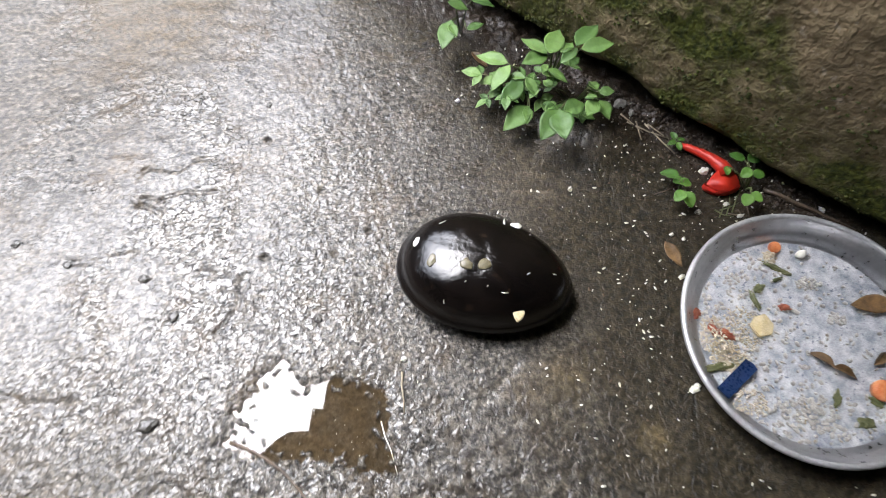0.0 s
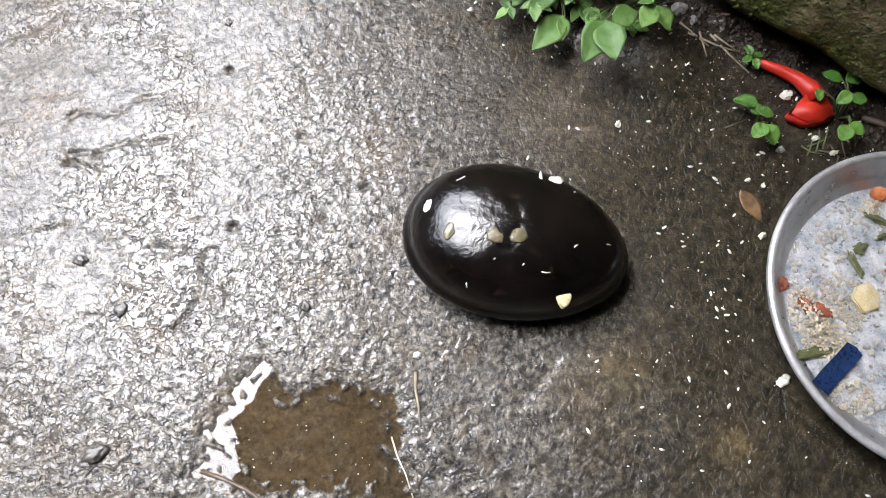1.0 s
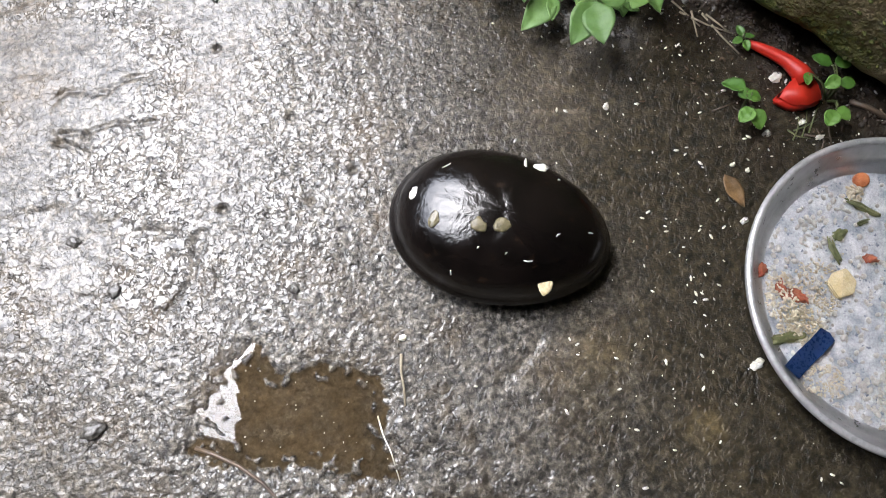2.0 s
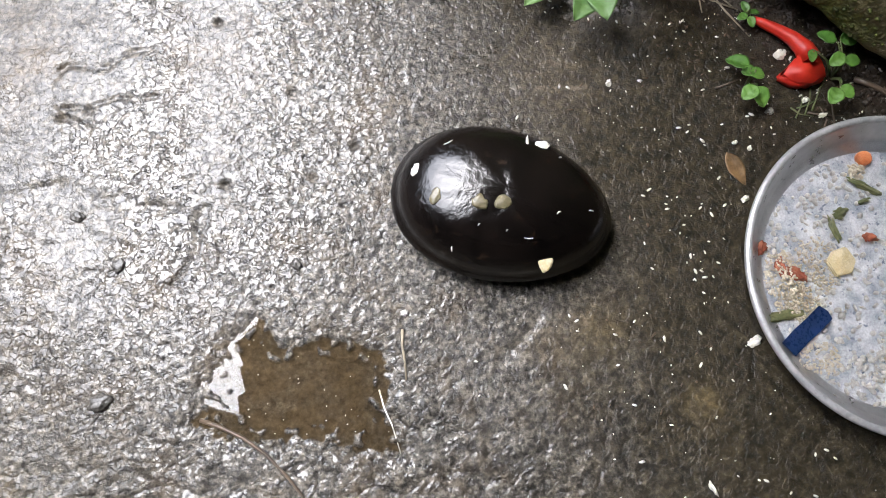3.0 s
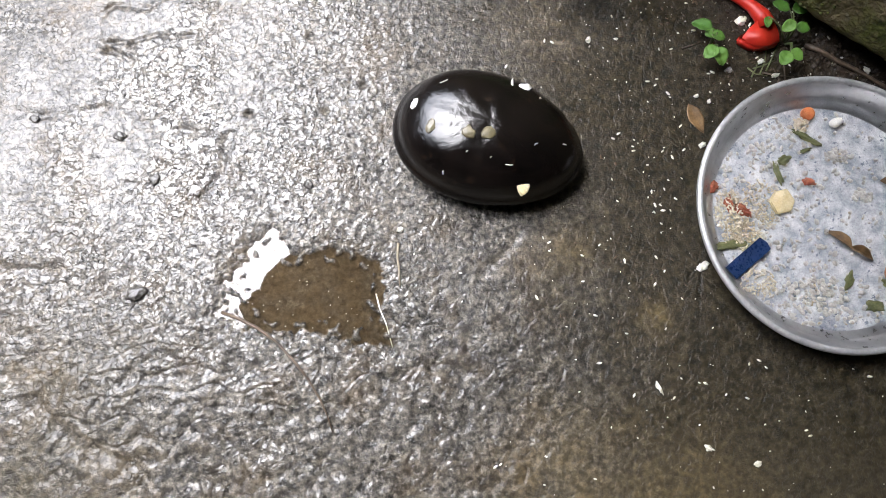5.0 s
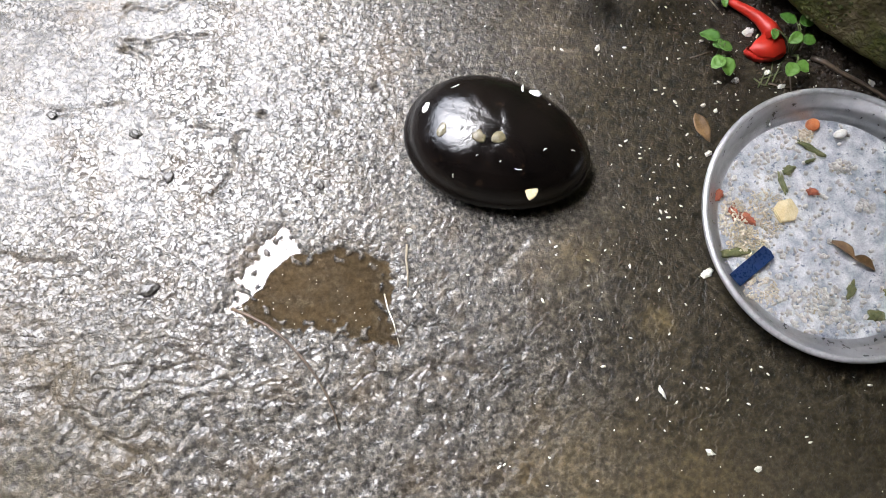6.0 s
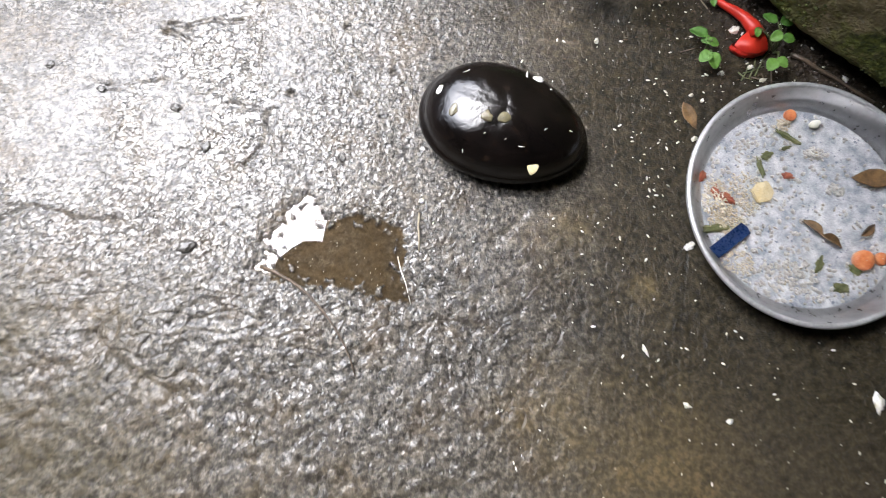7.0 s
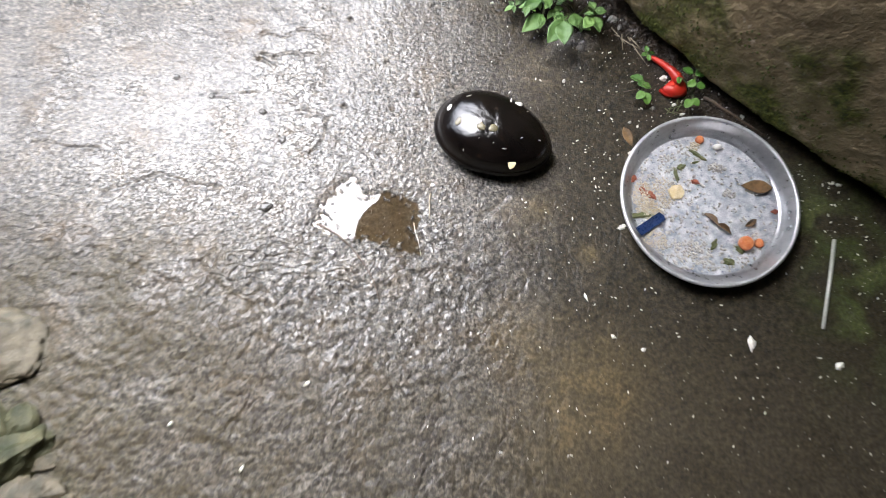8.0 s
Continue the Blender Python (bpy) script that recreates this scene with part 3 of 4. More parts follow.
def leaf_blade(length, width, cup=0.15, droop=0.15, notch=0.0, thick=0.0005, blunt=0.95):
    """A pointed leaf from the origin along +x, with a midrib fold."""
    bm = bmesh.new()
    nu, nv = 10, 4
    grid = []
    for i in range(nu + 1):
        u = i / nu
        w = width * 0.5 * (max(0.0, math.sin(math.pi * min(1, u ** 0.86))) ** blunt + 0.012)
        row = []
        for j in range(-nv, nv + 1):
            v = j / nv
            z = cup * abs(v) * w - droop * length * u * u + 0.03 * width * math.sin(u * 17 + abs(v) * 3)
            row.append(bm.verts.new((u * length - notch * length * abs(v) * (1 - u) ** 3, v * w, z)))
        grid.append(row)
    for a, b in zip(grid, grid[1:]):
        for k in range(2 * nv):
            bm.faces.new((a[k], b[k], b[k + 1], a[k + 1]))
    top = list(bm.faces)
    bmesh.ops.recalc_face_normals(bm, faces=top)
    bmesh.ops.solidify(bm, geom=top, thickness=thick)
    return bm


def in_dish(x, y, z=0.0):
    return (x, y, DZ + 0.0022 + z)


# rice mush heaped by one side, and loose grains over the whole bottom
def grains(name, places, sizes, material, label, category, kind="stuff"):
    """Many small oblong grains in one mesh; places: x, y, z, turn."""
    base = bmesh.new()
    bmesh.ops.create_icosphere(base, subdivisions=1, radius=0.5)
    bv = np.array([v.co for v in base.verts])
    bf = np.array([[v.index for v in f.verts] for f in base.faces])
    base.free()
    vs, fs = [], []
    for k, ((x, y, z, turn), (a, b)) in enumerate(zip(places, sizes)):
        c, s = math.cos(turn), math.sin(turn)
        p = bv * (a, b, b * 0.8)
        vs.append(np.stack([p[:, 0] * c - p[:, 1] * s + x, p[:, 0] * s + p[:, 1] * c + y, p[:, 2] + z], 1))
        fs.append(bf + k * len(bv))
    me = bpy.data.meshes.new(name)
    me.from_pydata(np.concatenate(vs).tolist(), [], np.concatenate(fs).tolist())
    me.polygons.foreach_set("use_smooth", np.ones(len(me.polygons), bool))
    me.materials.append(material)
    return tagged(new(name, me), label, category, kind=kind)


grains("wall_moss", [p[:4] for p in SPOTS], [p[4:] for p in SPOTS], MOSS_TUFT, "tiny green moss cushions on the wall's foot", "moss")
rng = random.Random(5)
places, sizes = [], []
while len(places) < 520:
    a, r = rng.uniform(0, 2 * math.pi), 0.112 * math.sqrt(rng.random())
    x, y = DX + r * math.cos(a), DY + r * math.sin(a)
    if rng.random() > 0.25 + 0.75 * smooth(0.16, 0.03, x) + 0.5 * smooth(0.0, -0.05, y):
        continue
    places.append((*in_dish(x, y, 0.001), rng.uniform(0, 6.3)))
    sizes.append((rng.uniform(0.003, 0.0085), rng.uniform(0.0025, 0.0055)))
grains("dish_rice", places, sizes, MUSH, "soggy white rice grains scattered over the dish bottom", "rice")
for k, (x, y, sx, sy, sz, count) in enumerate(((0.034, 0.046, 0.016, 0.030, 0.007, 150), (0.046, 0.026, 0.016, 0.016, 0.006, 90), (0.152, 0.103, 0.013, 0.007, 0.005, 45), (0.120, 0.138, 0.011, 0.008, 0.004, 36), (0.170, 0.060, 0.010, 0.007, 0.004, 30), (0.066, 0.058, 0.020, 0.026, 0.004, 80), (0.10, -0.035, 0.035, 0.016, 0.004, 70), (0.05, -0.02, 0.018, 0.014, 0.004, 50))):
    places, sizes = [], []
    for _ in range(int(count * (2.2 if x < 0.09 else 1))):
        a, r = rng.uniform(0, 6.283), math.sqrt(rng.random())
        places.append((*in_dish(x + sx * r * math.cos(a), y + sy * r * math.sin(a), 0.001 + sz * (1 - r * r) * rng.random()), rng.uniform(0, 6.3)))
        small = 0.55 if x < 0.09 else 1.0
        sizes.append((small * rng.uniform(0.003, 0.0085), small * rng.uniform(0.0026, 0.0050)))
    grains("rice_clump", places, sizes, CREAM if x < 0.09 or k == 3 else MUSH, "pale wet clump of cooked rice in the dish", "rice", kind="thing")["group"] = "rice clumps in the dish"

for k, (x, y, r, h) in enumerate(((0.130, 0.149, 0.0070, 0.006), (0.187, -0.020, 0.0115, 0.010), (0.208, -0.019, 0.0075, 0.006))):
    bm, rings = lathe([(0.0005, h), (r * 0.75, h), (r * 0.95, h * 0.85), (r, h * 0.5), (r * 0.95, 0.0), (0.0005, 0.0)], 14)
    solid("carrot_piece", bm, CARROT, pose(*in_dish(x, y), 8, -6, 40 * k), "orange cooked carrot piece in the dish", "carrot", "carrot pieces in the dish")
for k, (x, y, r) in enumerate(((0.117, 0.077, 0.0055), (0.021, 0.078, 0.005), (0.034, 0.060, 0.006), (0.045, 0.052, 0.006), (0.239, 0.033, 0.004))):
    solid("red_scrap", lump(r * 1.1, r * 0.75, 0.0022, 0.7, k + 20, 3), TOMATO, pose(*in_dish(x, y, 0.001), 0, 0, 50 * k), "small reddish vegetable scrap in the dish", "food scrap", "red scraps in the dish")
for k, (x, y, a, b, turn) in enumerate(((0.123, 0.124, 0.015, 0.004, -35), (0.096, 0.101, 0.007, 0.005, 20), (0.088, 0.087, 0.011, 0.0035, 100), (0.028, 0.018, 0.014, 0.006, 5), (0.139, -0.024, 0.008, 0.005, 60), (0.159, -0.050, 0.008, 0.006, 10), (0.178, -0.030, 0.008, 0.005, 140), (0.120, 0.110, 0.006, 0.0022, 15))):
    solid("green_scrap", lump(a, b * 0.8, 0.0016, 0.5, k + 40, 3), GREENS, pose(*in_dish(x, y, 0.001), 0, 0, turn), "limp green vegetable scrap in the dish", "food scrap", "green scraps in the dish")
bm = slab([(-0.012, -0.009), (0.004, -0.012), (0.013, -0.004), (0.011, 0.010), (-0.003, 0.012), (-0.013, 0.006)], 0, 0.0035)
bmesh.ops.bevel(bm, geom=list(bm.edges), offset=0.001, segments=2, affect="EDGES")
solid("crust_piece", bm, CRUMB, pose(*in_dish(0.086, 0.058, 0.002), 4, 5, 20), "pale yellow flat crust piece in the dish", "food scrap", rounded=False)
solid("bean", lump(0.008, 0.005, 0.004, 0.1, 7, 2), RICE, pose(*in_dish(0.156, 0.137, 0.002), 0, 0, 15), "white bean in the dish", "food scrap")
bm = slab([(-0.026, -0.0075), (0.021, -0.0080), (0.0235, -0.001), (0.021, 0.0070), (-0.026, 0.0075)], 0, 0.0008)
label_piece = thing("paper_label", *in_dish(0.043, 0.005, 0.006), "dark blue wet torn paper label in the dish", "label", turn=36)
bmesh.ops.subdivide_edges(bm, edges=[e for e in bm.edges if e.calc_length() > 0.03], cuts=8)
for v in bm.verts:
    v.co.z += 0.0012 * math.sin(v.co.x * 150) + 0.0008 * noise.noise(v.co * 120)
part("sheet", bm, BLUE, label_piece, rounded=False)
solid("fallen_leaf", leaf_blade(0.050, 0.022, 0.1, 0.0), BROWN_LEAF, pose(*in_dish(0.238, 0.071, 0.0062), 0, 0, 178), "brown oval dead leaf floating in the dish", "leaf", "dead leaves")
solid("fallen_leaf", leaf_blade(0.030, 0.012, 0.9, 0.1), BROWN_LEAF, pose(*in_dish(0.146, 0.006, 0.0055), 20, 5, 132), "curled brown dead leaf floating in the dish", "leaf", "dead leaves")
solid("fallen_leaf", leaf_blade(0.028, 0.011, 0.9, 0.1), BROWN_LEAF, pose(*in_dish(0.144, 0.008, 0.0055), -15, 5, -28), "curled brown dead leaf floating in the dish", "leaf", "dead leaves")
solid("fallen_leaf", leaf_blade(0.026, 0.009, 0.9, 0.1), BROWN_LEAF, pose(*in_dish(0.188, 0.006, 0.0055), 10, 5, 32), "small brown curled leaf floating in the dish", "leaf", "dead leaves")

# ---------------------------------------------------------------- dark dome in place of a turtle
bm = bmesh.new()
seg, rings = 96, []
levels = [(0.86, 0.000), (0.92, 0.006), (0.97, 0.013), (1.00, 0.019), (0.995, 0.0225), (0.965, 0.0255), (0.935, 0.0285)]
levels += [(0.935 * math.cos(t), 0.0285 + 0.0385 * math.sin(t) ** 0.92) for t in (math.pi / 2 * k / 16 for k in range(1, 16))]
for k, z in levels:
    rings.append([])
    for i in range(seg):
        a = 2 * math.pi * i / seg
        x = 0.094 * k * math.cos(a)
        y = 0.066 * k * math.sin(a) * (1 - 0.10 * math.cos(a))
        rings[-1].append(bm.verts.new((x, y, z + 0.0011 * noise.noise(Vector((x * 46, y * 46, z * 46))) + 0.0006 * noise.noise(Vector((x * 95, y * 95, 3.0))))))
top = bm.verts.new((0, 0, 0.0668))
for r0, r1 in zip(rings, rings[1:]):
    for i in range(seg):
        bm.faces.new((r0[i], r0[(i + 1) % seg], r1[(i + 1) % seg], r1[i]))
for i in range(seg):
    bm.faces.new((rings[-1][i], rings[-1][(i + 1) % seg], top))
bm.faces.new(rings[0][::-1])
DOME = pose(-0.200, 0.135, 0.001, 0, 0, -19)
solid("turtle_dome", bm, DARK_SHELL, DOME, "plain dark brown glossy oval dome in place of a turtle on wet concrete", "figure")


def on_dome(x, y):
    p = DOME.inverted() @ Vector((x, y, 0))
    k = min(1.0, math.hypot(p.x / 0.094, p.y / (0.066 * (1 - 0.10 * p.x / 0.094))))
    z = 0.0285 + 0.0385 * math.sqrt(max(0.0, 1 - (k / 0.935) ** 2)) ** 0.92 if k < 0.935 else 0.0255
    lean = 0.8 if k > 0.8 else 0.0
    n = (DOME.to_3x3() @ Vector((p.x / 0.094 ** 2, p.y / 0.066 ** 2, max(0.05, z - 0.0285) / 0.0385 ** 2))).normalized() + Vector((0, 0, lean))
    return Matrix.Translation((x, y, z + 0.001)) @ n.to_track_quat("Z", "Y").to_matrix().to_4x4()


for k, (x, y, a, b, mat, label) in enumerate(((-0.269, 0.163, 0.0045, 0.0032, RICE, "white food crumb stuck on the dark dome"), (-0.166, 0.172, 0.0065, 0.0035, RICE, "white food crumb stuck on the dark dome"), (-0.175, 0.078, 0.0070, 0.0048, CRUMB, "yellow fallen petal on the dark dome"), (-0.177, 0.176, 0.005, 0.0010, RICE, "thin white food crumb on the dark dome"), (-0.256, 0.137, 0.0055, 0.0035, PETAL, "yellowish dried petal on the dark dome"), (-0.223, 0.126, 0.0055, 0.0050, PETAL, "yellowish dried petal on the dark dome"), (-0.205, 0.124, 0.0055, 0.0045, PETAL, "yellowish dried petal on the dark dome"))):
    solid("crumb", lump(a * 1.15, b * 1.15, 0.0005, 0.3, k + 60, 3), mat, on_dome(x, y) @ pose(0, 0, 0, 0, 0, 35 * k), label, "crumb", "crumbs on the dome")

for k, (x, y, length) in enumerate(((-0.241, 0.182, 0.004), (-0.225, 0.109, 0.0015), (-0.247, 0.096, 0.0028), (-0.188, 0.095, 0.0035), (-0.152, 0.160, 0.0012), (-0.135, 0.113, 0.003), (-0.162, 0.112, 0.002), (-0.204, 0.102, 0.0012))):
    m = on_dome(x, y) @ pose(0, 0, 0.0002, 0, 0, 57 * k)
    solid("fleck", tube([(-length, 0, 0), (0, 0.0006, 0.0003), (length, 0, 0)], [0.0004, 0.0006, 0.0003], 6), RICE, m, "thin white fleck of rice on the dark dome", "crumb", "crumbs on the dome")

# ---------------------------------------------------------------- plants by the wall
def plant(root, leaves, label, material=LEAF, wide=0.56, extra=0):
    """A low weed: thin stalks from one root, a leaf on each."""
    rx, ry = root
    rz = rest(rx, ry)
    ob = thing("weed", rx, ry, rz, label, "plant", "weeds along the wall")
    for x, y, z, turn, length in leaves:
        b = Vector((x - rx, y - ry, z - rz))
        mid = b * 0.5 + Vector((0, 0, abs(b.z) * 0.35))
        part("stem", tube([(0, 0, -0.002), mid * 0.6, mid, b * 0.85 + Vector((0, 0, 0.004)), b], [0.0012, 0.0011, 0.0009, 0.0007, 0.0005], 6), STEM, ob)
        tilt = rng.uniform(-8, 14)
        part("leaf", leaf_blade(length * 1.08, length * wide * rng.uniform(0.9, 1.1), rng.uniform(0.1, 0.35), rng.uniform(0.03, 0.16), blunt=0.6 if material == SMALL_LEAF else 1.0), material, ob, m=Matrix.Translation(b) @ pose(0, 0, 0, rng.uniform(-14, 14), tilt, turn))
    for k in range(extra):
        a, r = rng.uniform(0, 6.283), rng.uniform(0.012, 0.045)
        b = Vector((math.cos(a) * r - 0.02, math.sin(a) * r * 0.6 - 0.014, rng.uniform(0.015, 0.045)))
        part("stem", tube([(0, 0, -0.002), b * 0.5 + Vector((0, 0, 0.008)), b], [0.0008, 0.0006, 0.0004], 5), STEM, ob)
        length, heading = rng.uniform(0.014, 0.026), math.degrees(a) + rng.uniform(-50, 50)
        for swing, size in ((0, 1.0), (68, 0.75), (-68, 0.75)):
            part("leaf", leaf_blade(length * size, length * size * wide, 0.2, 0.1), material, ob, m=Matrix.Translation(b) @ pose(0, 0, 0, rng.uniform(-20, 20), rng.uniform(-5, 20), heading + swing))
    return ob


plant((-0.115, 0.395), [(-0.141, 0.399, 0.05, 151, 0.038), (-0.139, 0.396, 0.05, -134, 0.037), (-0.122, 0.379, 0.045, 153, 0.022), (-0.125, 0.374, 0.045, -139, 0.040), (-0.121, 0.381, 0.045, -66, 0.026), (-0.120, 0.348, 0.03, -138, 0.043), (-0.122, 0.348, 0.03, -99, 0.024)], "green three-lobed weed growing from the wall's foot", extra=12)
plant((-0.085, 0.400), [(-0.104, 0.374, 0.09, 134, 0.034), (-0.102, 0.378, 0.085, -154, 0.034), (-0.102, 0.374, 0.09, 63, 0.042), (-0.088, 0.374, 0.09, 51, 0.027), (-0.073, 0.374, 0.10, 47, 0.044), (-0.068, 0.369, 0.10, 6, 0.036), (-0.068, 0.380, 0.09, -143, 0.026), (-0.104, 0.361, 0.08, -35, 0.026)], "tall bright green weed with pointed leaves by the wall", extra=8)
plant((-0.060, 0.365), [(-0.090, 0.325, 0.05, -126, 0.043), (-0.092, 0.325, 0.05, -91, 0.041), (-0.086, 0.324, 0.05, 18, 0.027), (-0.044, 0.336, 0.05, -127, 0.026), (-0.042, 0.336, 0.05, -66, 0.024), (-0.045, 0.343, 0.06, 111, 0.016), (-0.044, 0.340, 0.06, -4, 0.017), (-0.045, 0.337, 0.055, 175, 0.014)], "green weed leaning over a concrete hump", wide=0.75, extra=8)
plant((-0.185, 0.500), [(-0.202, 0.474, 0.05, -111, 0.040), (-0.204, 0.468, 0.05, -77, 0.022), (-0.185, 0.457, 0.05, 18, 0.022), (-0.205, 0.495, 0.06, -11, 0.026), (-0.175, 0.496, 0.06, -10, 0.028)], "small light green weed at the wall's foot")
plant((0.042, 0.230), [(0.040, 0.241, 0.02, 143, 0.020), (0.039, 0.236, 0.02, -13, 0.014), (0.043, 0.222, 0.02, -146, 0.016), (0.043, 0.222, 0.02, -73, 0.018), (0.045, 0.238, 0.02, -174, 0.012)], "tiny round-leaved seedling beside red plastic", SMALL_LEAF, 0.85)
plant((0.126, 0.232), [(0.119, 0.254, 0.03, 147, 0.017), (0.122, 0.255, 0.03, 6, 0.018), (0.123, 0.240, 0.03, -155, 0.014), (0.125, 0.238, 0.025, -13, 0.014), (0.119, 0.215, 0.02, -48, 0.014), (0.117, 0.213, 0.02, -128, 0.016), (0.100, 0.252, 0.022, -100, 0.011)], "small round-leaved seedling between red plastic and dish", SMALL_LEAF, 0.85)
plant((0.053, 0.300), [(0.053, 0.298, 0.016, 107, 0.011), (0.054, 0.298, 0.016, 0, 0.010), (0.052, 0.296, 0.016, -159, 0.010), (0.054, 0.294, 0.016, -83, 0.010)], "tiny four-leaved seedling at the red plastic's tip", SMALL_LEAF, 0.7)

# ---------------------------------------------------------------- red plastic scrap
red = thing("plastic_scrap", 0.090, 0.258, rest(0.09, 0.258), "bright red curved broken plastic piece by the mossy wall", "plastic scrap")
part("handle", tube([(-0.030, 0.036, 0.008), (-0.022, 0.030, 0.009), (-0.010, 0.021, 0.010), (0.000, 0.012, 0.011), (0.008, 0.000, 0.012), (0.012, -0.010, 0.010)], [0.0030, 0.0045, 0.0055, 0.0065, 0.0085, 0.0105], 12), RED, red)
bm = slab([(-0.021, -0.023), (-0.012, -0.031), (-0.004, -0.035), (0.010, -0.034), (0.024, -0.031), (0.0245, -0.018), (0.020, -0.006), (0.008, 0.002), (0.004, -0.008), (-0.006, -0.016)], 0.002, 0.014)
for v in bm.verts:
    v.co.z -= 0.16 * max(0.0, -0.012 - v.co.y)
bmesh.ops.bevel(bm, geom=list(bm.edges), offset=0.0026, segments=3, affect="EDGES")
part("flared_end", bm, RED, red)

# ---------------------------------------------------------------- small litter
def stick(name, points, r, material, label, category, group="", ends=0.6):
    x, y = points[0]
    pts = [(px - x, py - y, rest(px, py, r * 0.9)) for px, py in points]
    n = len(pts)
    solid(name, tube(pts, [r * (1 - (1 - ends) * i / (n - 1)) for i in range(n)], 8), material, pose(x, y, 0), label, category, group)


stick("twig", [(-0.462, -0.013), (-0.445, -0.021), (-0.428, -0.031), (-0.410, -0.046), (-0.394, -0.065), (-0.382, -0.082), (-0.372, -0.100), (-0.366, -0.116), (-0.362, -0.130)], 0.0019, TWIG, "thin brown curved twig lying across the puddle's edge", "twig", ends=0.35)
stick("straw", [(-0.293, 0.042), (-0.2945, 0.028), (-0.2935, 0.014), (-0.294, 0.000)], 0.0013, STRAW, "short pale straw stuck on wet concrete", "straw")
# pale thread modelled for the glint of the puddle's meniscus
stick("straw", [(-0.317, -0.005), (-0.314, -0.020), (-0.309, -0.034), (-0.304, -0.057)], 0.0007, RICE, "thin pale thread drawn as the bright meniscus along the puddle's edge", "straw")
stick("straw", [(0.331, -0.007), (0.322, -0.042), (0.313, -0.077), (0.304, -0.112), (0.295, -0.146)], 0.0030, surface("pale_straw", (0.36, 0.37, 0.30), (0.5, 0.5, 0.42), 80.0), "long pale straw on mossy concrete beside the dish", "straw", ends=0.9)
for pts in ([(0.022, 0.334), (0.040, 0.306), (0.057, 0.280)], [(0.001, 0.332), (0.027, 0.319), (0.053, 0.306)], [(0.014, 0.334), (0.015, 0.307)], [(0.028, 0.330), (0.045, 0.312)], [(-0.004, 0.345), (0.020, 0.318)]):
    stick("dry_stalk", pts, 0.0011, STRAW, "thin dry stalk lying on soil at the wall", "stalk", "dry stalks by the wall")
for pts in ([(0.015, 0.232), (0.030, 0.236), (0.043, 0.240)], [(0.095, 0.200), (0.110, 0.196), (0.128, 0.194)], [(0.105, 0.180), (0.112, 0.192), (0.108, 0.205)], [(0.118, 0.186), (0.121, 0.215)]):
    stick("dry_stalk", pts, 0.0010, TWIG, "thin brown root fibre on the soil", "stalk", "root fibres on the soil")
for pts in ([(0.083, 0.196), (0.090, 0.206), (0.094, 0.217)], [(0.086, 0.205), (0.098, 0.208), (0.112, 0.214)], [(0.092, 0.198), (0.100, 0.212), (0.104, 0.226)], [(0.080, 0.206), (0.088, 0.199), (0.100, 0.196)], [(0.100, 0.202), (0.112, 0.222), (0.130, 0.246)]):
    stick("shoot", pts, 0.0009, STEM, "thin yellow-green shoot on soil beside the dish", "shoot", "thin shoots by the dish")
stick("root", [(0.144, 0.227), (0.158, 0.219), (0.172, 0.209), (0.190, 0.198), (0.212, 0.182), (0.235, 0.166)], 0.0028, TWIG, "dark reddish brown root along the wall's foot", "root", ends=0.7)
solid("fallen_leaf", leaf_blade(0.034, 0.015, 0.15, 0.05), BROWN_LEAF, pose(0.011, 0.169, rest(0.015, 0.155, 0.004), 5, 3, -68), "brown dead leaf lying on wet concrete beside the dish", "leaf", "dead leaves")
solid("fallen_leaf", leaf_blade(0.030, 0.013, 0.5, 0.05), BROWN_LEAF, pose(-0.175, 0.462, rest(-0.17, 0.455, 0.005), 0, 8, -50), "brown dead leaf lying under the weeds", "leaf", "dead leaves")

for k, (x, y, a, b, turn) in enumerate(((0.0, 0.0, 0.008, 0.005, 20), (-0.083, 0.247, 0.004, 0.0035, 60), (-0.201, 0.385, 0.0045, 0.0025, 0), (0.081, 0.259, 0.008, 0.006, 30), (-0.636, -0.310, 0.0045, 0.003, 50), (-0.456, -0.250, 0.006, 0.003, 40), (-0.534, -0.365, 0.007, 0.0028, 65), (0.185, -0.172, 0.012, 0.0065, 85), (0.313, -0.200, 0.008, 0.0055, 40), (-0.020, -0.169, 0.005, 0.003, 150), (-0.059, -0.111, 0.007, 0.002, 110), (0.024, -0.186, 0.004, 0.003, 10), (0.020, 0.125, 0.005, 0.003, 30), (0.022, 0.178, 0.0035, 0.0022, 0), (0.034, 0.171, 0.003, 0.002, 70), (0.108, 0.196, 0.005, 0.003, 10), (0.205, 0.196, 0.006, 0.003, 120), (-0.29, 0.055, 0.004, 0.003, 20), (0.352, 0.086, 0.006, 0.003, 0), (0.342, 0.088, 0.004, 0.003, 40), (0.095, 0.212, 0.004, 0.003, 10), (0.060, 0.205, 0.003, 0.003, 70))):
    solid("crumb", lump(a * 0.75, b * 0.75, 0.0022, 0.5, k + 80, 3), RICE, pose(x, y, rest(x, y), 0, 0, turn), "white crumb of cooked rice on wet concrete", "crumb", "rice crumbs on the floor")

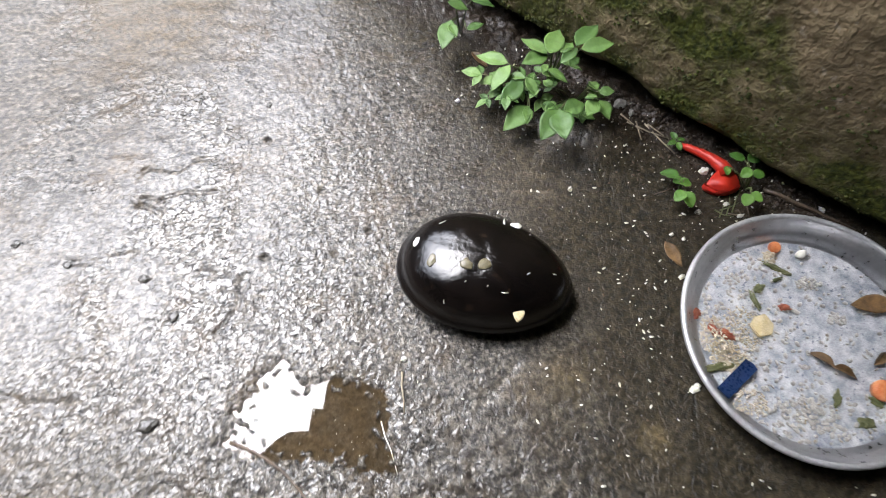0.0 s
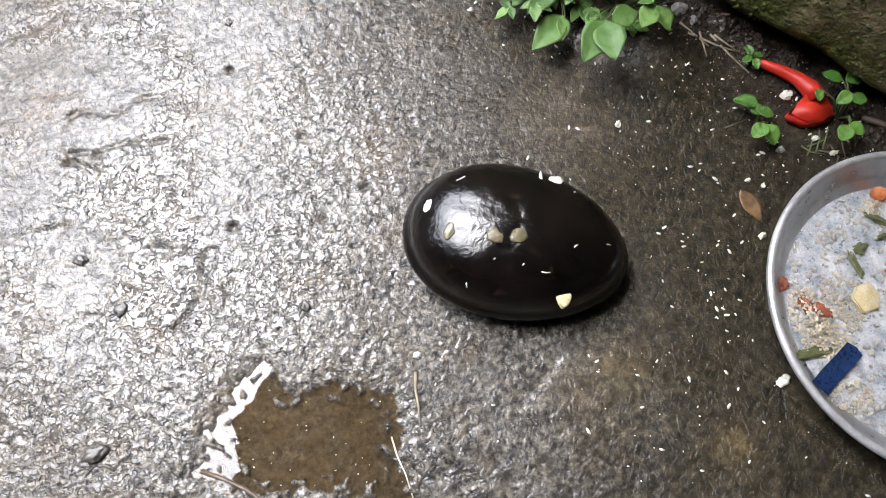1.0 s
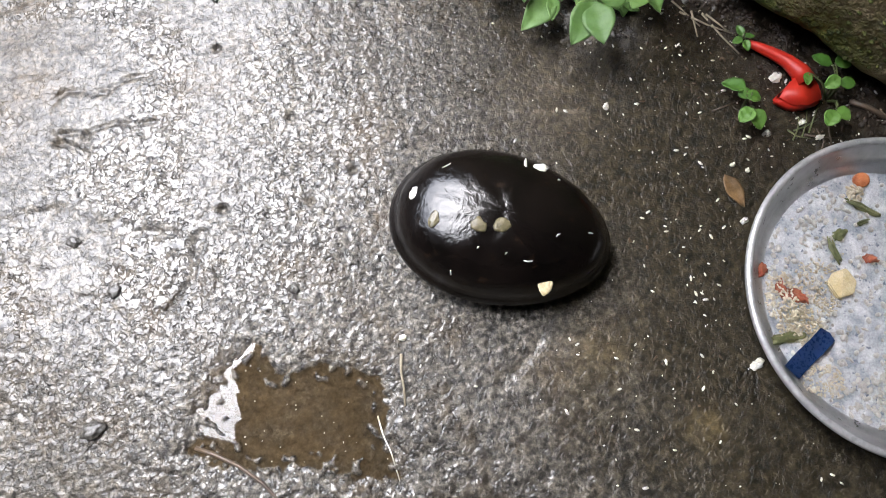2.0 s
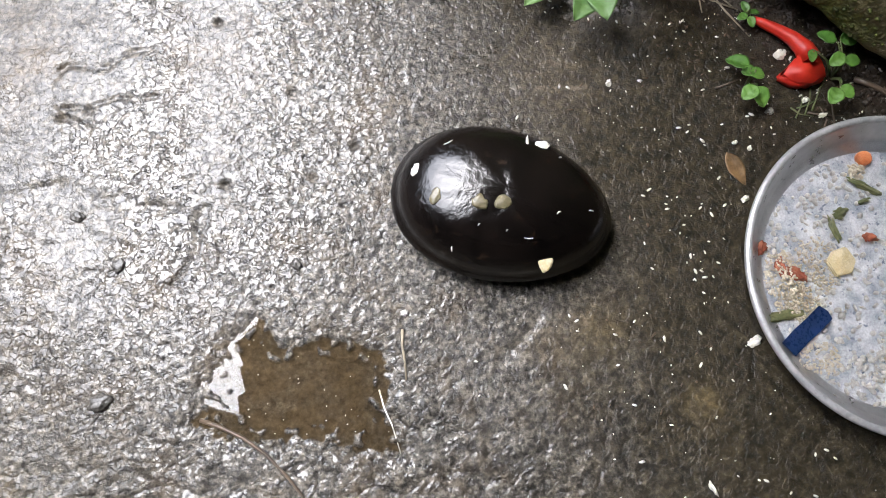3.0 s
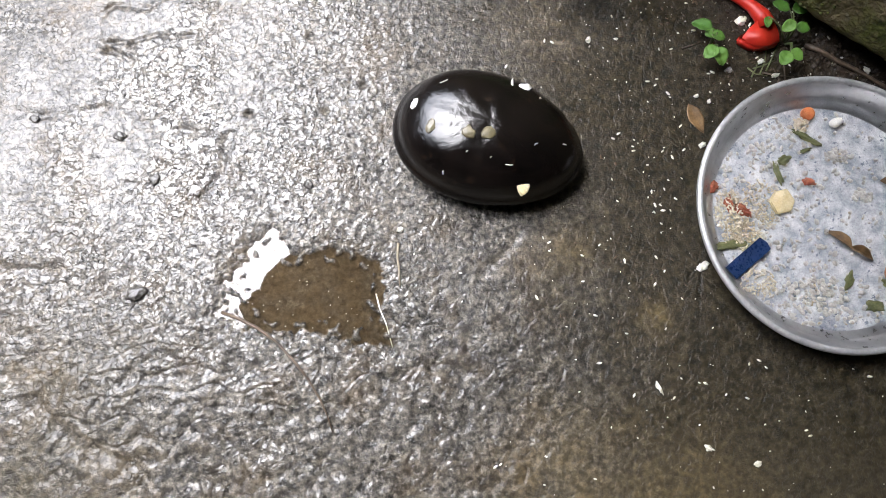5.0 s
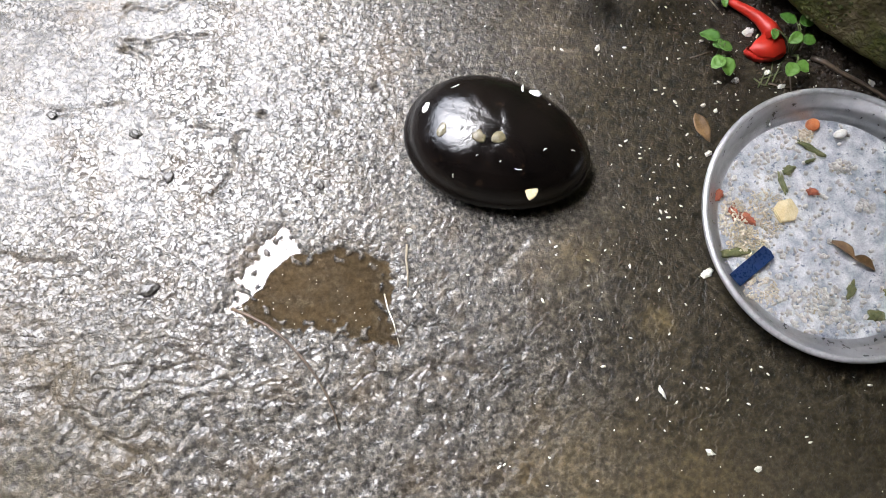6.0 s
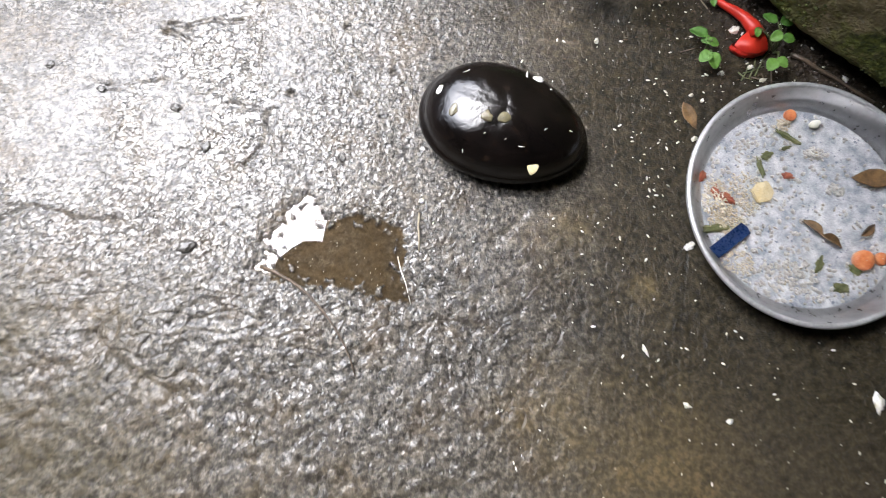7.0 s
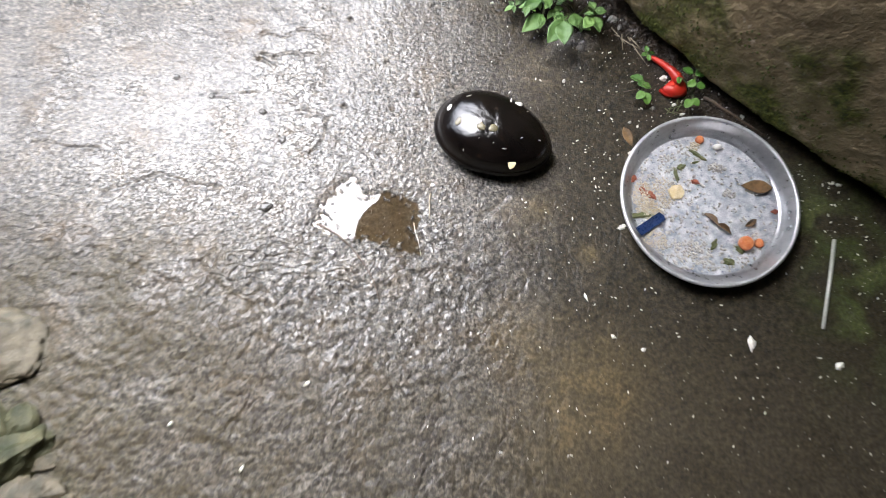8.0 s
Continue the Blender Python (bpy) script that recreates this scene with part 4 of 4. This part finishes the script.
places, sizes = [], []
while len(places) < 850:
    x, y = rng.uniform(-0.32, 0.42), rng.uniform(-0.42, 0.50)
    s, d = wall_coords(x, y)
    if d > -0.012 or math.hypot(x - DX, y - DY) < 0.142 or math.hypot((x + 0.2) / 1.4, y - 0.135) < 0.075:
        continue
    dense = 0.16 + 0.8 * math.exp(-((d + 0.07) / 0.07) ** 2) + 0.5 * math.exp(-((x + 0.03) / 0.08) ** 2 - ((y - 0.08) / 0.2) ** 2)
    if rng.random() > dense * smooth(-0.33, -0.12, x):
        continue
    big = rng.random() ** 3
    places.append((x, y, rest(x, y, 0.0006), rng.uniform(0, 6.3)))
    sizes.append((0.0011 + 0.0055 * big, 0.0009 + 0.0018 * big))
grains("rice_grains", places, sizes, RICE, "tiny white rice crumbs scattered on wet concrete", "rice")

for k, (x, y, a, mat) in enumerate(((-0.560, 0.168, 0.0055, PEBBLE), (-0.525, 0.121, 0.006, PEBBLE), (-0.377, 0.106, 0.005, PEBBLE), (-0.540, 0.009, 0.009, PEBBLE), (-0.433, 0.394, 0.004, PEBBLE), (-0.643, 0.191, 0.005, PEBBLE), (-0.70, 0.22, 0.005, PEBBLE), (-0.66, 0.33, 0.004, PEBBLE))):
    solid("pebble", lump(a, a * 0.75, a * 0.30, 0.35, k + 120, 3), mat, pose(x, y, rest(x, y) - a * 0.05, 0, 0, 67 * k), "small wet pebble bedded in the concrete", "pebble", "pebbles on the floor")

# pale specks afloat on the puddle
places, sizes = [], []
while len(places) < 34:
    x, y = rng.uniform(-0.45, -0.31), rng.uniform(-0.05, 0.05)
    if float(ground_z(np.array([x]), np.array([y]))[0]) < WATER_Z - 0.001:
        places.append((x, y, WATER_Z, rng.uniform(0, 6.3)))
        sizes.append((rng.uniform(0.0006, 0.0019), rng.uniform(0.0005, 0.0011)))
grains("floating_specks", places, sizes, RICE, "tiny pale specks floating on the puddle", "specks")

# soil crumbs along the wall's foot
places, sizes = [], []
for k in range(420):
    s, d = rng.uniform(0.05, 0.50), -0.008 - 0.045 * rng.random() ** 1.4
    x, y = WALL_O[0] + s * WALL_D[0] + d * WALL_N[0], WALL_O[1] + s * WALL_D[1] + d * WALL_N[1]
    places.append((x, y, rest(x, y, 0.0012), rng.uniform(0, 6.3)))
    sizes.append((rng.uniform(0.002, 0.007), rng.uniform(0.002, 0.005)))
grains("soil_crumbs", places, sizes, surface("wet_soil", (0.020, 0.014, 0.010), (0.060, 0.042, 0.027), 60.0, (0.5, 0.8)), "dark brown soil crumbs along the wall's foot", "soil")

# brown crumbs of leaf and bark between dish, dome and wall
places, sizes = [], []
while len(places) < 260:
    x, y = rng.uniform(-0.16, 0.20), rng.uniform(-0.05, 0.36)
    s, d = wall_coords(x, y)
    if d > -0.012 or math.hypot(x - DX, y - DY) < 0.142 or math.hypot((x + 0.2) / 1.4, y - 0.135) < 0.075 or rng.random() > 0.12 + math.exp(-((d + 0.06) / 0.05) ** 2):
        continue
    places.append((x, y, rest(x, y, 0.0008), rng.uniform(0, 6.3)))
    sizes.append((rng.uniform(0.0015, 0.0075), rng.uniform(0.001, 0.0028)))
grains("bark_crumbs", places, sizes, surface("bark_crumb", (0.030, 0.019, 0.012), (0.105, 0.066, 0.036), 130.0, (0.4, 0.7)), "small dark brown crumbs of bark on wet concrete", "debris")

# broken mossy rubble at the yard's edge
def rock(sx, sy, sz, seed):
    """A broken angular lump: a sphere cut by planes, then roughened."""
    bm = bmesh.new()
    bmesh.ops.create_icosphere(bm, subdivisions=5, radius=1.0)
    r = random.Random(seed)
    cuts = [(Vector((r.uniform(-1, 1), r.uniform(-1, 1), r.uniform(-0.3, 1))).normalized(), r.uniform(0.6, 0.9)) for _ in range(8)]
    off = Vector((seed * 1.7, seed * 0.9, seed * 2.3))
    for v in bm.verts:
        for n, d in cuts:
            over = v.co.dot(n) - d
            if over > 0:
                v.co -= n * over * 0.93
        k = 1 + 0.10 * noise.noise(v.co * 3 + off) + 0.06 * noise.noise(v.co * 9 + off) + 0.03 * noise.noise(v.co * 22 + off)
        v.co = Vector((v.co.x * sx * k, v.co.y * sy * k, v.co.z * sz * k + sz * 0.35))
    return bm


for k, (x, y, a, b, h, turn, mat) in enumerate(((-0.905, -0.222, 0.085, 0.055, 0.026, 10, STONE), (-0.870, -0.385, 0.090, 0.045, 0.045, 35, MOSS_STONE), (-0.815, -0.415, 0.050, 0.032, 0.030, 25, STONE), (-0.915, -0.305, 0.070, 0.050, 0.036, -20, MOSS_STONE), (-0.765, -0.440, 0.036, 0.026, 0.018, 60, STONE), (-0.835, -0.320, 0.030, 0.022, 0.014, 80, MOSS_STONE), (-0.800, -0.365, 0.020, 0.014, 0.010, 15, STONE))):
    solid("rubble_stone", rock(a * 1.1, b * 1.1, h, k + 3), mat, pose(x, y, rest(x, y) - h * 0.2, 0, 0, turn), "broken mossy concrete lump at the yard's edge", "stone", "rubble at the yard's edge")
for k, (x, y, a, turn) in enumerate(((-0.001, 0.361, 0.010, 20), (0.011, 0.347, 0.006, 70), (0.060, 0.205, 0.005, 10))):
    solid("stone_chip", rock(a, a * 0.7, a * 0.6, k + 31), CHIP, pose(x, y, rest(x, y) - a * 0.1, 0, 0, turn), "pale grey stone chip on soil at the wall's foot", "stone", "stone chips by the wall")
